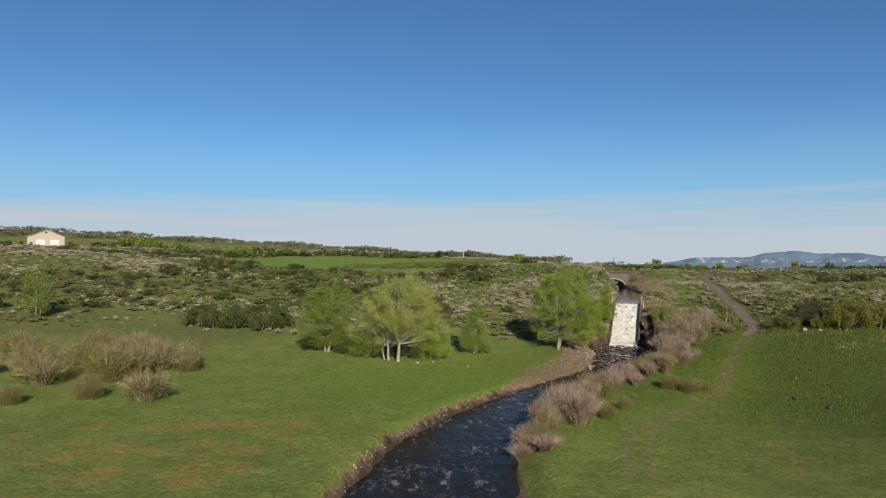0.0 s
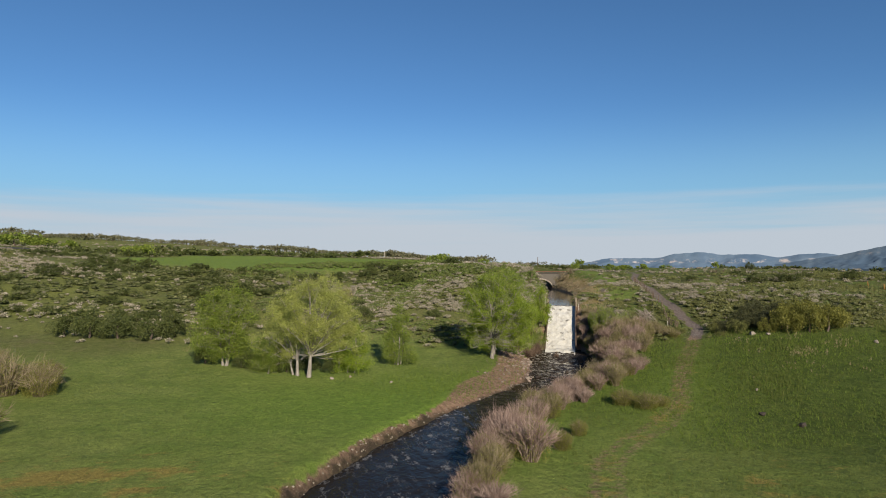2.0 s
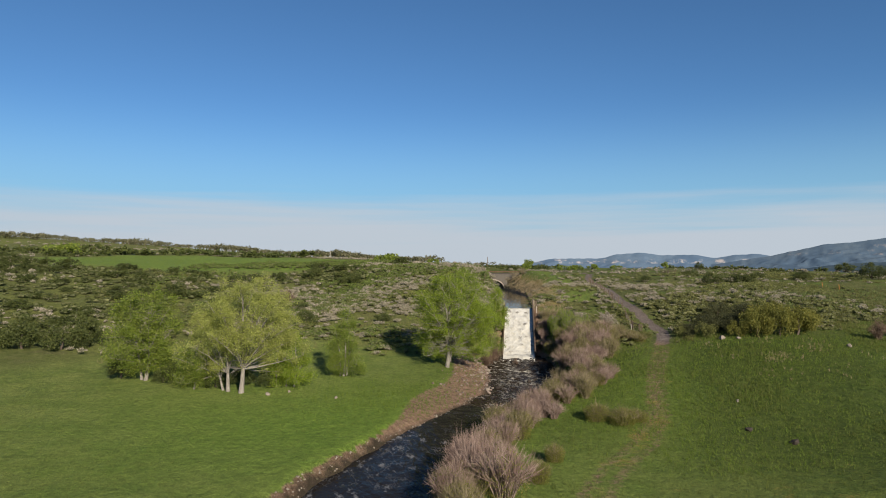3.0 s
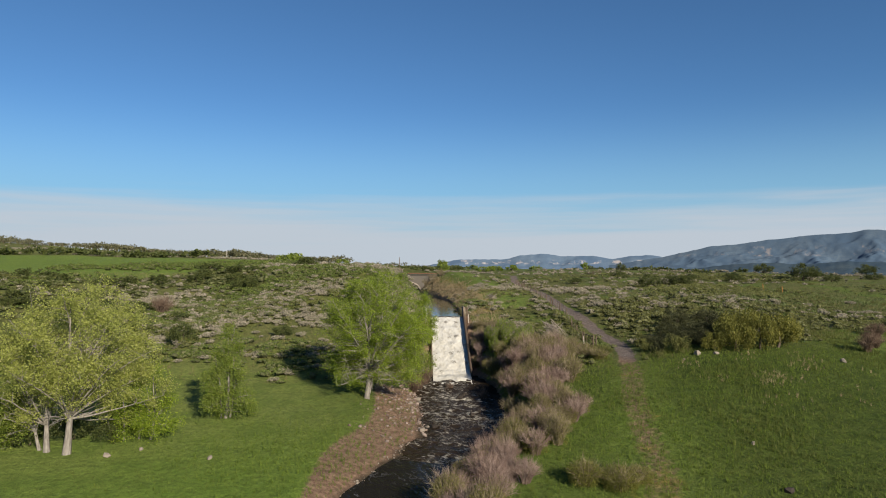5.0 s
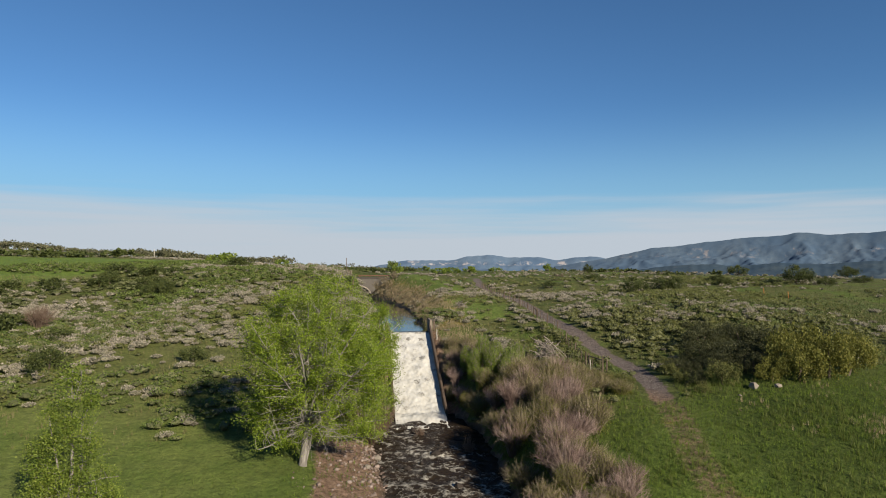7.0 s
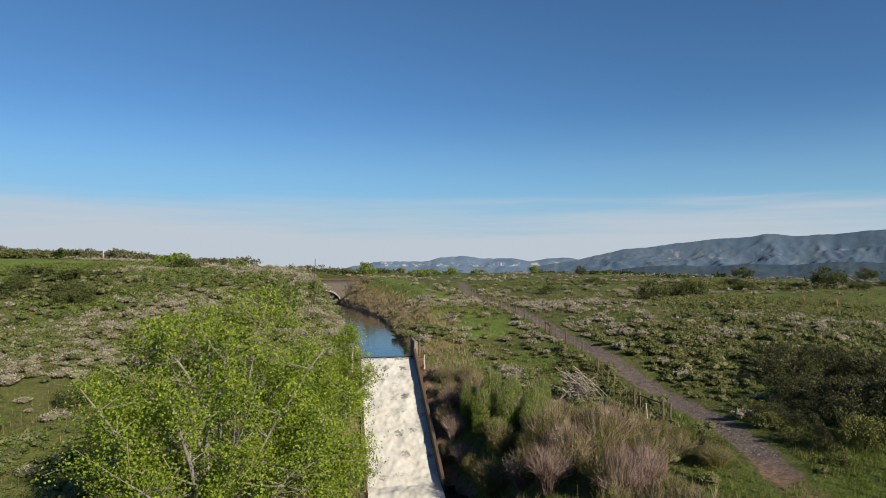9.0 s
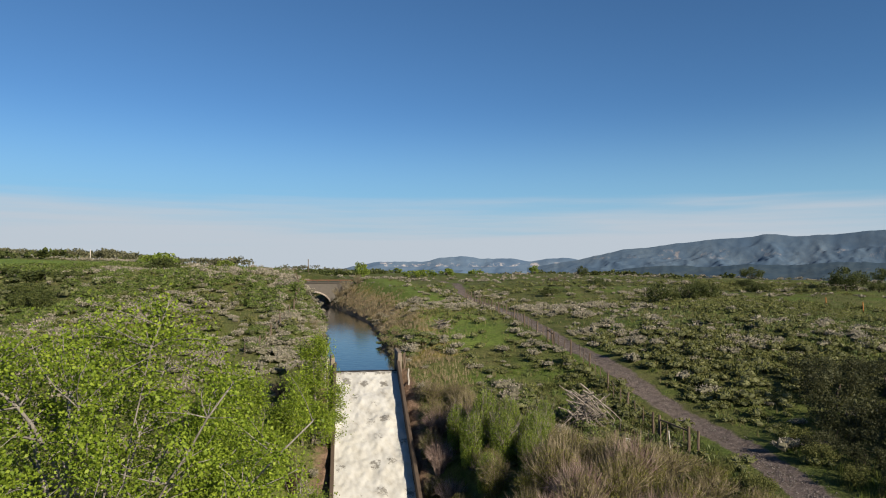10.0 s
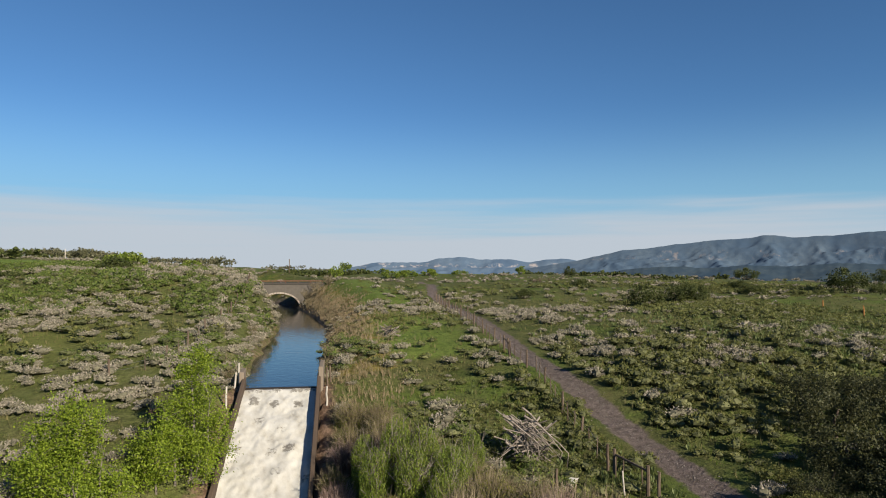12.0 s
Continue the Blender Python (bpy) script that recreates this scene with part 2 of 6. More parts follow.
MAT = {
    "ground": ground_material(),
    "cotton_leaf": leafy("cottonwood_leaves", (0.085, 0.138, 0.01), (0.162, 0.244, 0.018), (0.258, 0.338, 0.034), 0.34),
    "pale_leaf": leafy("young_cottonwood_leaves", (0.215, 0.265, 0.052), (0.31, 0.36, 0.08), (0.405, 0.445, 0.135), 0.5),
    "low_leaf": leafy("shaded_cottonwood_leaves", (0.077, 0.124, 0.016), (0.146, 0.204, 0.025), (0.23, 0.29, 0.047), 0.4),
    "oak_leaf": leafy("scrub_oak_leaves", (0.03, 0.043, 0.01), (0.059, 0.08, 0.018), (0.095, 0.114, 0.029), 0.25, by_object=0.35),
    "bright_leaf": leafy("fresh_shrub_leaves", (0.085, 0.135, 0.018), (0.148, 0.212, 0.028), (0.225, 0.28, 0.048), 0.4),
    "gold_leaf": leafy("yellow_green_shrub_leaves", (0.08, 0.092, 0.015), (0.128, 0.139, 0.024), (0.192, 0.189, 0.038), 0.35),
    "sage_leaf": leafy("sagebrush_leaves", (0.17, 0.166, 0.112), (0.258, 0.245, 0.174), (0.355, 0.333, 0.248), 0.2, 0.8),
    "brush_leaf": leafy("low_brush_leaves", (0.057, 0.073, 0.017), (0.103, 0.116, 0.029), (0.161, 0.166, 0.053), 0.25, 0.8),
    "ear_leaf": leafy("broad_weed_leaves", (0.066, 0.098, 0.023), (0.112, 0.154, 0.046), (0.177, 0.216, 0.085), 0.25),
    "blade": leafy("grass_blades", (0.055, 0.082, 0.013), (0.085, 0.114, 0.019), (0.131, 0.154, 0.036), 0.3),
    "lush_blade": leafy("lush_grass_blades", (0.06, 0.105, 0.012), (0.11, 0.17, 0.02), (0.175, 0.235, 0.034), 0.35),
    "tan_blade": leafy("half_dry_grass_blades", (0.1, 0.104, 0.036), (0.17, 0.165, 0.062), (0.26, 0.238, 0.105), 0.3),
    "straw": leafy("dry_grass_blades", (0.192, 0.156, 0.08), (0.288, 0.24, 0.132), (0.384, 0.328, 0.2), 0.3),
    "bark_pale": barky("pale_cottonwood_bark", (0.1, 0.09, 0.08), (0.25, 0.232, 0.21), 11.0),
    "bark_grey": barky("grey_bark", (0.098, 0.085, 0.072), (0.223, 0.197, 0.171)),
    "bark_dark": barky("dark_shrub_stems", (0.039, 0.029, 0.023), (0.098, 0.079, 0.066)),
    "twig_pink": twiggy("pinkish_willow_twigs", (0.135, 0.092, 0.08), (0.235, 0.172, 0.15), (0.34, 0.27, 0.24)),
    "twig_tan": twiggy("tan_willow_twigs", (0.11, 0.09, 0.055), (0.19, 0.158, 0.1), (0.285, 0.242, 0.165)),
    "twig_red": twiggy("reddish_willow_twigs", (0.079, 0.052, 0.039), (0.124, 0.088, 0.066), (0.19, 0.144, 0.112)),
    "rock": stony("bank_stones", (0.1, 0.074, 0.062), (0.175, 0.136, 0.118), (0.27, 0.222, 0.198)),
    "rock_pale": stony("pale_stones", (0.131, 0.112, 0.092), (0.19, 0.164, 0.138), (0.262, 0.236, 0.203)),
    "rock_dark": stony("wet_dark_stone", (0.019, 0.017, 0.013), (0.033, 0.026, 0.023), (0.052, 0.043, 0.036)),
    "concrete": stony("weathered_concrete", (0.131, 0.102, 0.079), (0.19, 0.157, 0.124), (0.223, 0.19, 0.157), 1.4, 0.35),
    "masonry": stony("bridge_stones", (0.05, 0.045, 0.04), (0.075, 0.067, 0.06), (0.11, 0.1, 0.09), 1.6, 0.5, True),
    "ring": stony("arch_ring_stones", (0.236, 0.203, 0.177), (0.302, 0.262, 0.229), (0.36, 0.321, 0.281), 3.0, 0.3, True),
    "gravel": stony("path_gravel", (0.1, 0.085, 0.08), (0.16, 0.14, 0.132), (0.25, 0.225, 0.212), 5.0, 0.5),
    "post": barky("weathered_post_wood", (0.059, 0.043, 0.033), (0.144, 0.112, 0.085), 9.0),
    "post_white": barky("bleached_post_wood", (0.295, 0.269, 0.236), (0.459, 0.433, 0.393), 9.0),
    "dead_wood": barky("grey_dead_wood", (0.11, 0.09, 0.075), (0.3, 0.265, 0.235), 5.0, (1, 1, 1)),
    "wire": Mat("galvanised_wire", 0.5).colour((0.229, 0.223, 0.216)).m,
    "rust": barky("rusty_rail", (0.085, 0.039, 0.029), (0.15, 0.079, 0.059), 4.0, (1, 1, 1)),
    "orange": barky("orange_marker_paint", (0.276, 0.131, 0.046), (0.36, 0.177, 0.066), 4.0, (1, 1, 1)),
    "white": barky("white_paint", (0.459, 0.452, 0.433), (0.538, 0.531, 0.511), 3.0, (1, 1, 1)),
    "siding": barky("cream_metal_siding", (0.276, 0.243, 0.213), (0.321, 0.285, 0.252), 2.0, (3, 3, 0.1)),
    "roofing": barky("tan_metal_roof", (0.236, 0.203, 0.177), (0.295, 0.262, 0.229), 2.0, (1, 1, 1)),
    "dark": barky("dark_opening", (0.019, 0.018, 0.017), (0.039, 0.036, 0.033), 2.0, (1, 1, 1)),
    "asphalt": stony("grey_asphalt", (0.029, 0.029, 0.031), (0.036, 0.036, 0.038), (0.046, 0.046, 0.047), 4.0, 0.3),
    "canal": water_material("still_canal_water", (0.008, 0.01, 0.013), 1.0, 0.0, 0.0, (1, 1, 1), 1.3, 0.03, 0.06, spec=0.5),
    "creek": water_material("dark_creek_water", (0.013, 0.012, 0.012), 0.85, 0.6, 0.76, (1.5, 0.7, 1), 0.9, 0.1, 0.5, (0.2, 0.205, 0.22), 0.4, spec=0.14),
    "rapids": water_material("broken_rapid_water", (0.022, 0.016, 0.011), 1.5, 0.53, 0.69, (1.0, 0.9, 1), 1.5, 0.14, 0.7, (0.4, 0.38, 0.335), 0.55, spec=0.1),
    "stained": stony("brown_stained_concrete", (0.05, 0.035, 0.027), (0.084, 0.062, 0.047), (0.118, 0.091, 0.071), 1.4, 0.4),
    "olive_leaf": leafy("olive_brush_leaves", (0.075, 0.097, 0.026), (0.13, 0.152, 0.041), (0.205, 0.21, 0.068), 0.28, 0.8),
    "green_mat": leafy("low_green_brush_leaves", (0.05, 0.082, 0.016), (0.096, 0.142, 0.027), (0.165, 0.21, 0.045), 0.28),
    "thicket_leaf": leafy("thicket_oak_leaves", (0.02, 0.026, 0.009), (0.042, 0.05, 0.016), (0.075, 0.08, 0.028), 0.2),
    # darker colours painting the shade inside bushes; the first also serves oak trunks
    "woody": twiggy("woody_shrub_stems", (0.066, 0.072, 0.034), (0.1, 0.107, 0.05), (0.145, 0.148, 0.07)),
    "sage_core_shade": twiggy("sagebrush_stems", (0.1, 0.095, 0.066), (0.14, 0.132, 0.092), (0.19, 0.178, 0.128)),
    "far_oak": leafy("skyline_oak_leaves", (0.06, 0.067, 0.032), (0.104, 0.11, 0.055), (0.16, 0.16, 0.086), 0.25, patch=0.06),
    "fall": fall_material(),
}

# ---- the lie of the land ----
GX = [-300, -150, -70, -30, 0, 22, 45, 75, 130, 260]
GY = [0, 50, 80, 100, 120, 150, 190, 250, 380]
HEIGHTS = [
    [17.6, 3, 0.1, -0.5, -1, -1.6, -2.2, -2.8, -1.8, 3.1],
    [17.4, 4.2, -0.2, -0.9, -0.9, -1.6, -2, -2, 0.6, 4.4],
    [17.3, 5.2, 0.9, -0.7, -1, -0.9, 0.9, 1.9, 2.4, 5.3],
    [17.1, 6.2, 2.1, 0, -0, 0.1, 2, 4.5, 4, 6],
    [16.9, 7.5, 3.7, 1.4, 2.1, 3.1, 4.1, 6.5, 5.8, 6.8],
    [17.5, 10.9, 7.9, 5.2, 5.2, 6.7, 7.6, 7.5, 8.6, 7.8],
    [19, 15.5, 12.1, 10.3, 9.8, 10.2, 9.3, 8.9, 9.6, 8.4],
    [22, 17.6, 12.9, 12.2, 12.6, 12.4, 10.8, 9.7, 10.4, 8.1],
    [24, 20.5, 18.6, 16.8, 15.6, 14.7, 13.7, 12.3, 11.1, 7.9],
]
KNOLLS = [(28, 168, 1.8, 12), (10, 168, -1.6, 10), (62, 158, -0.8, 9), (50, 90, 0.9, 8), (36, 64, -0.8, 11), (58, 117, 0.7, 8), (44, 110, -0.8, 6), (44, 197, 1.6, 8), (66, 203, 0.8, 6),
          (77, 294, -2.0, 18), (57, 240, 2.0, 6), (34, 178, 1.0, 9), (20, 215, 1.2, 16)]
# creek and canal: x, y, half width, water level
CREEK = [(-22, -60, 5.5, -2.4), (-9, 5, 5.5, -2.2), (-2.6, 30, 5.4, -2.1), (-0.7, 41, 5.2, -2.05), (0.6, 49.8, 4.6, -2.0), (4.05, 59.3, 3.85, -2.0), (8.6, 67.8, 3.2, -2.0),
         (14.3, 75.4, 3.3, -2.0), (22.2, 85.7, 3.5, -2.0), (24.6, 91.5, 3.7, -1.9), (26.2, 97.2, 4.0, -1.7), (28.2, 104, 4.2, -1.45), (29.9, 109.4, 3.0, -1.2)]
LIP, FOOT = Vector((34.8, 124.5, 4.4)), Vector((29.9, 109.4, -1.2))
CANAL = [(34.8, 124.5, 2.3, 4.4), (38.2, 137, 2.5, 4.4), (42.2, 149.5, 2.8, 4.4), (47.0, 166, 2.8, 4.4), (51.2, 188, 2.7, 4.4), (53.6, 208, 3.0, 4.4),
         (54.4, 222, 2.8, 4.4), (51, 238, 2.8, 4.4), (43, 258, 2.8, 4.4)]
CHUTE = [(29.9, 109.4, 2.5, -1.2), (34.8, 124.5, 2.5, 4.4)]
PATH = [(43.3, 94.0), (45.5, 97.3), (48.5, 103), (49.9, 108.2), (51.6, 116.2), (53.0, 124), (56, 134), (60, 146), (63.8, 159), (69, 174), (76.5, 189.6), (84, 212)]
TRACK = [(43.3, 94.0), (42, 91.5), (37.2, 84.4), (33, 77), (30.6, 72.5), (26, 66), (20.5, 60), (16.5, 54.5), (14, 48), (12, 40), (10.5, 25)]


def hermite(ax, v):
    """Nodes and weights of a smooth interpolation on uneven lines."""
    ax = np.asarray(ax, float)
    v = np.clip(v, ax[0], ax[-1] - 1e-6)
    i = np.clip(np.searchsorted(ax, v, side="right") - 1, 0, len(ax) - 2)
    h = ax[i + 1] - ax[i]
    f = (v - ax[i]) / h
    a, b = np.clip(i - 1, 0, None), np.clip(i + 2, None, len(ax) - 1)
    h00, h10, h01, h11 = 2 * f**3 - 3 * f**2 + 1, f**3 - 2 * f**2 + f, -2 * f**3 + 3 * f**2, f**3 - f**2
    s0, s1 = h10 * h / np.maximum(ax[i + 1] - ax[a], 1e-6), h11 * h / np.maximum(ax[b] - ax[i], 1e-6)
    return (a, i, i + 1, b), (-s0, h00 - s1, h01 + s0, s1)


def along(line, x, y):
    """Distance to a line of rows (x, y, ...), the side (left is +) and the other columns at the nearest place."""
    best = np.full(x.shape, 1e9)
    side = np.zeros(x.shape)
    rest = [np.zeros(x.shape) for _ in range(max(len(line[0]) - 2, 0))]
    for p, q in zip(line, line[1:]):
        dx, dy = q[0] - p[0], q[1] - p[1]
        f = np.clip(((x - p[0]) * dx + (y - p[1]) * dy) / (dx * dx + dy * dy), 0, 1)
        ex, ey = x - p[0] - f * dx, y - p[1] - f * dy
        d = np.hypot(ex, ey)
        near = d < best
        best = np.where(near, d, best)
        side = np.where(near, np.sign(dx * ey - dy * ex), side)
        for k in range(len(rest)):
            rest[k] = np.where(near, p[k + 2] + f * (q[k + 2] - p[k + 2]), rest[k])
    return best, side, rest


def field(x, y):
    """Below 1 inside the green field on the rise."""
    return ((x + 28) / 54) ** 2 + ((y - 254) / 72) ** 2 + 0.25 * wave(x, y, 0.07, 55)


def ease(a, b, v):
    f = np.clip((v - a) / (b - a), 0, 1)
    return f * f * (3 - 2 * f)


def wave(x, y, k, seed):
    """A cheap smooth noise about zero."""
    r = np.random.RandomState(seed)
    out = np.zeros(np.shape(x))
    for n in range(7):
        a, p, s = r.rand() * 6.28, r.rand() * 6.28, k * (0.6 + 0.9 * r.rand())
        out = out + np.sin((x * math.cos(a) + y * math.sin(a)) * s + p + 1.3 * np.sin((y * math.cos(a) - x * math.sin(a)) * s * 0.7 + p))
    return out / 4.2


def land(x, y):
    """The land without the water's bed."""
    ix, wx = hermite(GX, x)
    iy, wy = hermite(GY, y)
    H = np.asarray(HEIGHTS)
    z = sum(wy[b] * wx[a] * H[iy[b], ix[a]] for a in range(4) for b in range(4))
    for cx, cy, dz, r in KNOLLS:
        z = z + dz * np.exp(-((x - cx) ** 2 + (y - cy) ** 2) / (2 * r * r))
    rough = ease(98, 125, y + 0.35 * np.abs(x - 10) * (x > 10)) * 0.5 + 0.12
    z = z + rough * (0.55 * wave(x, y, 0.16, 3) + 0.3 * wave(x, y, 0.45, 4)) + 0.05 * wave(x, y, 1.6, 5)
    # past the mapped part: the rise goes on to the left, the plateau sinks to a far plain
    out = np.hypot(np.maximum(np.abs(x + 20) - 280, 0), np.maximum(np.maximum(y - 380, -y), 0))
    z = z - ease(0, 900, out) * 70 + ease(345, 470, y) * np.interp(x, [-300, -155, -32, 40], [14, 8, 2.5, 0])
    edge = ease(175, 420, x * 0.75 + y * 0.55 - 40)
    return z - 22 * edge * ease(60, 160, x)


def height(x, y):
    x, y = np.asarray(x, float), np.asarray(y, float)
    z = land(x, y)
    d, side, (hw, level) = along(CREEK, x, y)
    bank = np.where(side > 0, 0.7 + 4.8 * ease(69, 88, y), 2.4)
    e = d - hw + 0.3 * wave(x, y, 0.9, 8) * (y < 106)
    s = np.clip(e / bank, 0, 1)
    s = np.where(side > 0, s**0.8, s * s * (3 - 2 * s))
    zc = np.where(e > 0, level + (z - level) * s, level - 0.7 * np.clip(-e / 1.2, 0, 1))
    z = np.where(e < bank, zc, z)
    d, side, (hw, level) = along(CANAL, x, y)
    bank = np.where(side > 0, 3.6, 3.2 + 3.6 * ease(132, 165, y))
    e = d - hw + 0.3 * wave(x, y, 0.8, 9) * ease(126, 134, y)
    s = np.clip(e / bank, 0, 1)
    zc = np.where(e > 0, level - 0.05 + (np.maximum(z, level + 0.5) - level) * s**0.85, level - 0.8 * np.clip(-e / 0.8, 0, 1))
    z = np.where((e < bank) & (y > 120), np.where(y > 124, zc, np.minimum(z, zc + 0.0)), z)
    d, side, (hw, level) = along(CHUTE, x, y)
    f = (level + 1.2) / 5.6
    inside = f < 0.999
    e = d - 2.5
    zc = np.where(e > 0, (level + 0.35) + (z - level - 0.35) * ease(0, 4, e), level - 0.6)
    z = np.where((e < 4) & inside, np.where(f > 0.001, np.minimum(z, zc), np.minimum(z, np.where(e > 0, zc, 9.0))), z)
    d, _, _ = along(PATH, x, y)
    return z - 0.1 * (1 - ease(0.5, 1.1, d))


# ---- mesh helpers ----
def np_mesh(name, V, F, materials, smooth=False):
    """A mesh from arrays of corners and of faces with 3 or 4 corners each."""
    V, F = np.asarray(V, np.float32).reshape(-1, 3), np.asarray(F, np.int32)
    me = bpy.data.meshes.new(name)
    me.vertices.add(len(V))
    me.vertices.foreach_set("co", V.ravel())
    me.loops.add(F.size)
    me.loops.foreach_set("vertex_index", F.ravel())
    me.polygons.add(len(F))
    me.polygons.foreach_set("loop_start", np.arange(len(F), dtype=np.int32) * F.shape[1])
    me.polygons.foreach_set("use_smooth", np.full(len(F), smooth))
    me.update(calc_edges=True)
    for m in materials if isinstance(materials, (list, tuple)) else [materials]:
        me.materials.append(m)
    return me


def part(name, data, material=None, parent=None, label=""):
    """Links a bmesh or a mesh as ONE object, under parent where there is one."""
    if isinstance(data, bmesh.types.BMesh):
        me = bpy.data.meshes.new(name)
        data.to_mesh(me)
        data.free()
        me.materials.append(material)
        data = me
    ob = new(name, data)
    ob.parent = parent
    return tagged(ob, label)


def thing(name, x, y, z, label, category, group="", rz=0.0):
    ob = new(name)
    ob.matrix_world = pose(x, y, z, 0, 0, rz)
    return tagged(ob, label, category, group)


def box(bm, x, y, z, sx, sy, sz, bevel=0.0, m=None):
    """Adds a box with its centre and size, edges bevelled."""
    r = bmesh.ops.create_cube(bm, size=1.0, matrix=(m or Matrix()) @ Matrix.Translation((x, y, z)) @ Matrix.Diagonal((sx, sy, sz, 1)))
    if bevel:
        edges = list({e for v in r["verts"] for e in v.link_edges})
        bmesh.ops.bevel(bm, geom=edges, offset=bevel, segments=1, affect="EDGES")
    return bm


TUBES = {}


def tube(points, radii, sides=5):
    """Corners and triangles of a tapered tube along points."""
    P = np.asarray(points, float)
    n = len(P)
    T = np.gradient(P, axis=0)
    T /= np.linalg.norm(T, axis=1)[:, None] + 1e-9
    ref = np.array([0.0, 0.0, 1.0]) if abs(T[0, 2]) < 0.9 else np.array([1.0, 0.0, 0.0])
    A = np.cross(T, ref)
    A /= np.linalg.norm(A, axis=1)[:, None] + 1e-9
    B = np.cross(T, A)
    ang = np.arange(sides) * 2 * np.pi / sides
    V = (P[:, None] + np.asarray(radii)[:, None, None] * (np.cos(ang)[None, :, None] * A[:, None] + np.sin(ang)[None, :, None] * B[:, None])).reshape(-1, 3)
    if (n, sides) not in TUBES:
        F = []
        for i in range(n - 1):
            for k in range(sides):
                a, b = i * sides + k, i * sides + (k + 1) % sides
                F += [(a, b, b + sides), (a, b + sides, a + sides)]
        top = (n - 1) * sides
        F += [(top, top + k, top + k + 1) for k in range(1, sides - 1)]
        TUBES[n, sides] = np.array(F)
    return V, TUBES[n, sides]


def merge(pieces):
    V, F, n = [], [], 0
    for v, f in pieces:
        V.append(v)
        F.append(np.asarray(f) + n)
        n += len(v)
    return np.concatenate(V), np.concatenate(F)


def quads(centres, size, r, up=0.0, long=1.0):
    """Leaf-shaped quads, each turned at random; up leans their faces skyward."""
    n = len(centres)
    N = r.normal(size=(n, 3)) + np.array([0, 0, up])
    N /= np.linalg.norm(N, axis=1)[:, None] + 1e-9
    A = np.cross(N, r.normal(size=(n, 3)))
    A /= np.linalg.norm(A, axis=1)[:, None] + 1e-9
    B = np.cross(N, A)
    s = (np.asarray(size) * (0.7 + 0.6 * r.rand(n)))[:, None]
    A, B = A * s * long * 0.6, B * s * 0.42
    V = np.stack([centres - A, centres - 0.15 * A + B, centres + A, centres - 0.15 * A - B], 1).reshape(-1, 3)
    return V, np.arange(4 * n).reshape(-1, 4)


def pebble(r, flat=0.7):
    """Corners and triangles of one uneven stone about 1 across."""
    g = (1 + 5**0.5) / 2
    V = np.array([(-1, g, 0), (1, g, 0), (-1, -g, 0), (1, -g, 0), (0, -1, g), (0, 1, g), (0, -1, -g), (0, 1, -g), (g, 0, -1), (g, 0, 1), (-g, 0, -1), (-g, 0, 1)], float) / 3.8
    F = np.array([(0, 11, 5), (0, 5, 1), (0, 1, 7), (0, 7, 10), (0, 10, 11), (1, 5, 9), (5, 11, 4), (11, 10, 2), (10, 7, 6), (7, 1, 8),
                  (3, 9, 4), (3, 4, 2), (3, 2, 6), (3, 6, 8), (3, 8, 9), (4, 9, 5), (2, 4, 11), (6, 2, 10), (8, 6, 7), (9, 8, 1)])
    return V * (0.75 + 0.5 * r.rand(12, 1)) * np.array([1.0, 0.6 + 0.4 * r.rand(), flat]), F


def strew(name, spots, sizes, r, material, shapes=12, flat=0.7, sink=0.15):
    """Many stones, joined."""
    kinds = [pebble(r, flat) for _ in range(shapes)]
    out = []
    for (x, y, z), s in zip(spots, sizes):
        v, f = kinds[r.randint(shapes)]
        a = r.rand() * 6.28
        R = np.array([[math.cos(a), -math.sin(a), 0], [math.sin(a), math.cos(a), 0], [0, 0, 1]])
        out.append((v @ R.T * s + (x, y, z + s * (0.3 - sink)), f))
    V, F = merge(out)
    return np_mesh(name, V, F, material)


def hz(x, y):
    return float(height(np.array([x]), np.array([y]))[0])


# ---- ground ----
def axis(lo, hi, step, far_lo, far_hi, grow=1.075):
    mid = list(np.arange(lo, hi, step))
    up, d = [hi], step
    while up[-1] < far_hi:
        d *= grow
        up.append(up[-1] + d)
    down, d = [lo], step
    while down[-1] > far_lo:
        d *= grow
        down.append(down[-1] - d)
    return np.array(down[:0:-1] + mid + up)


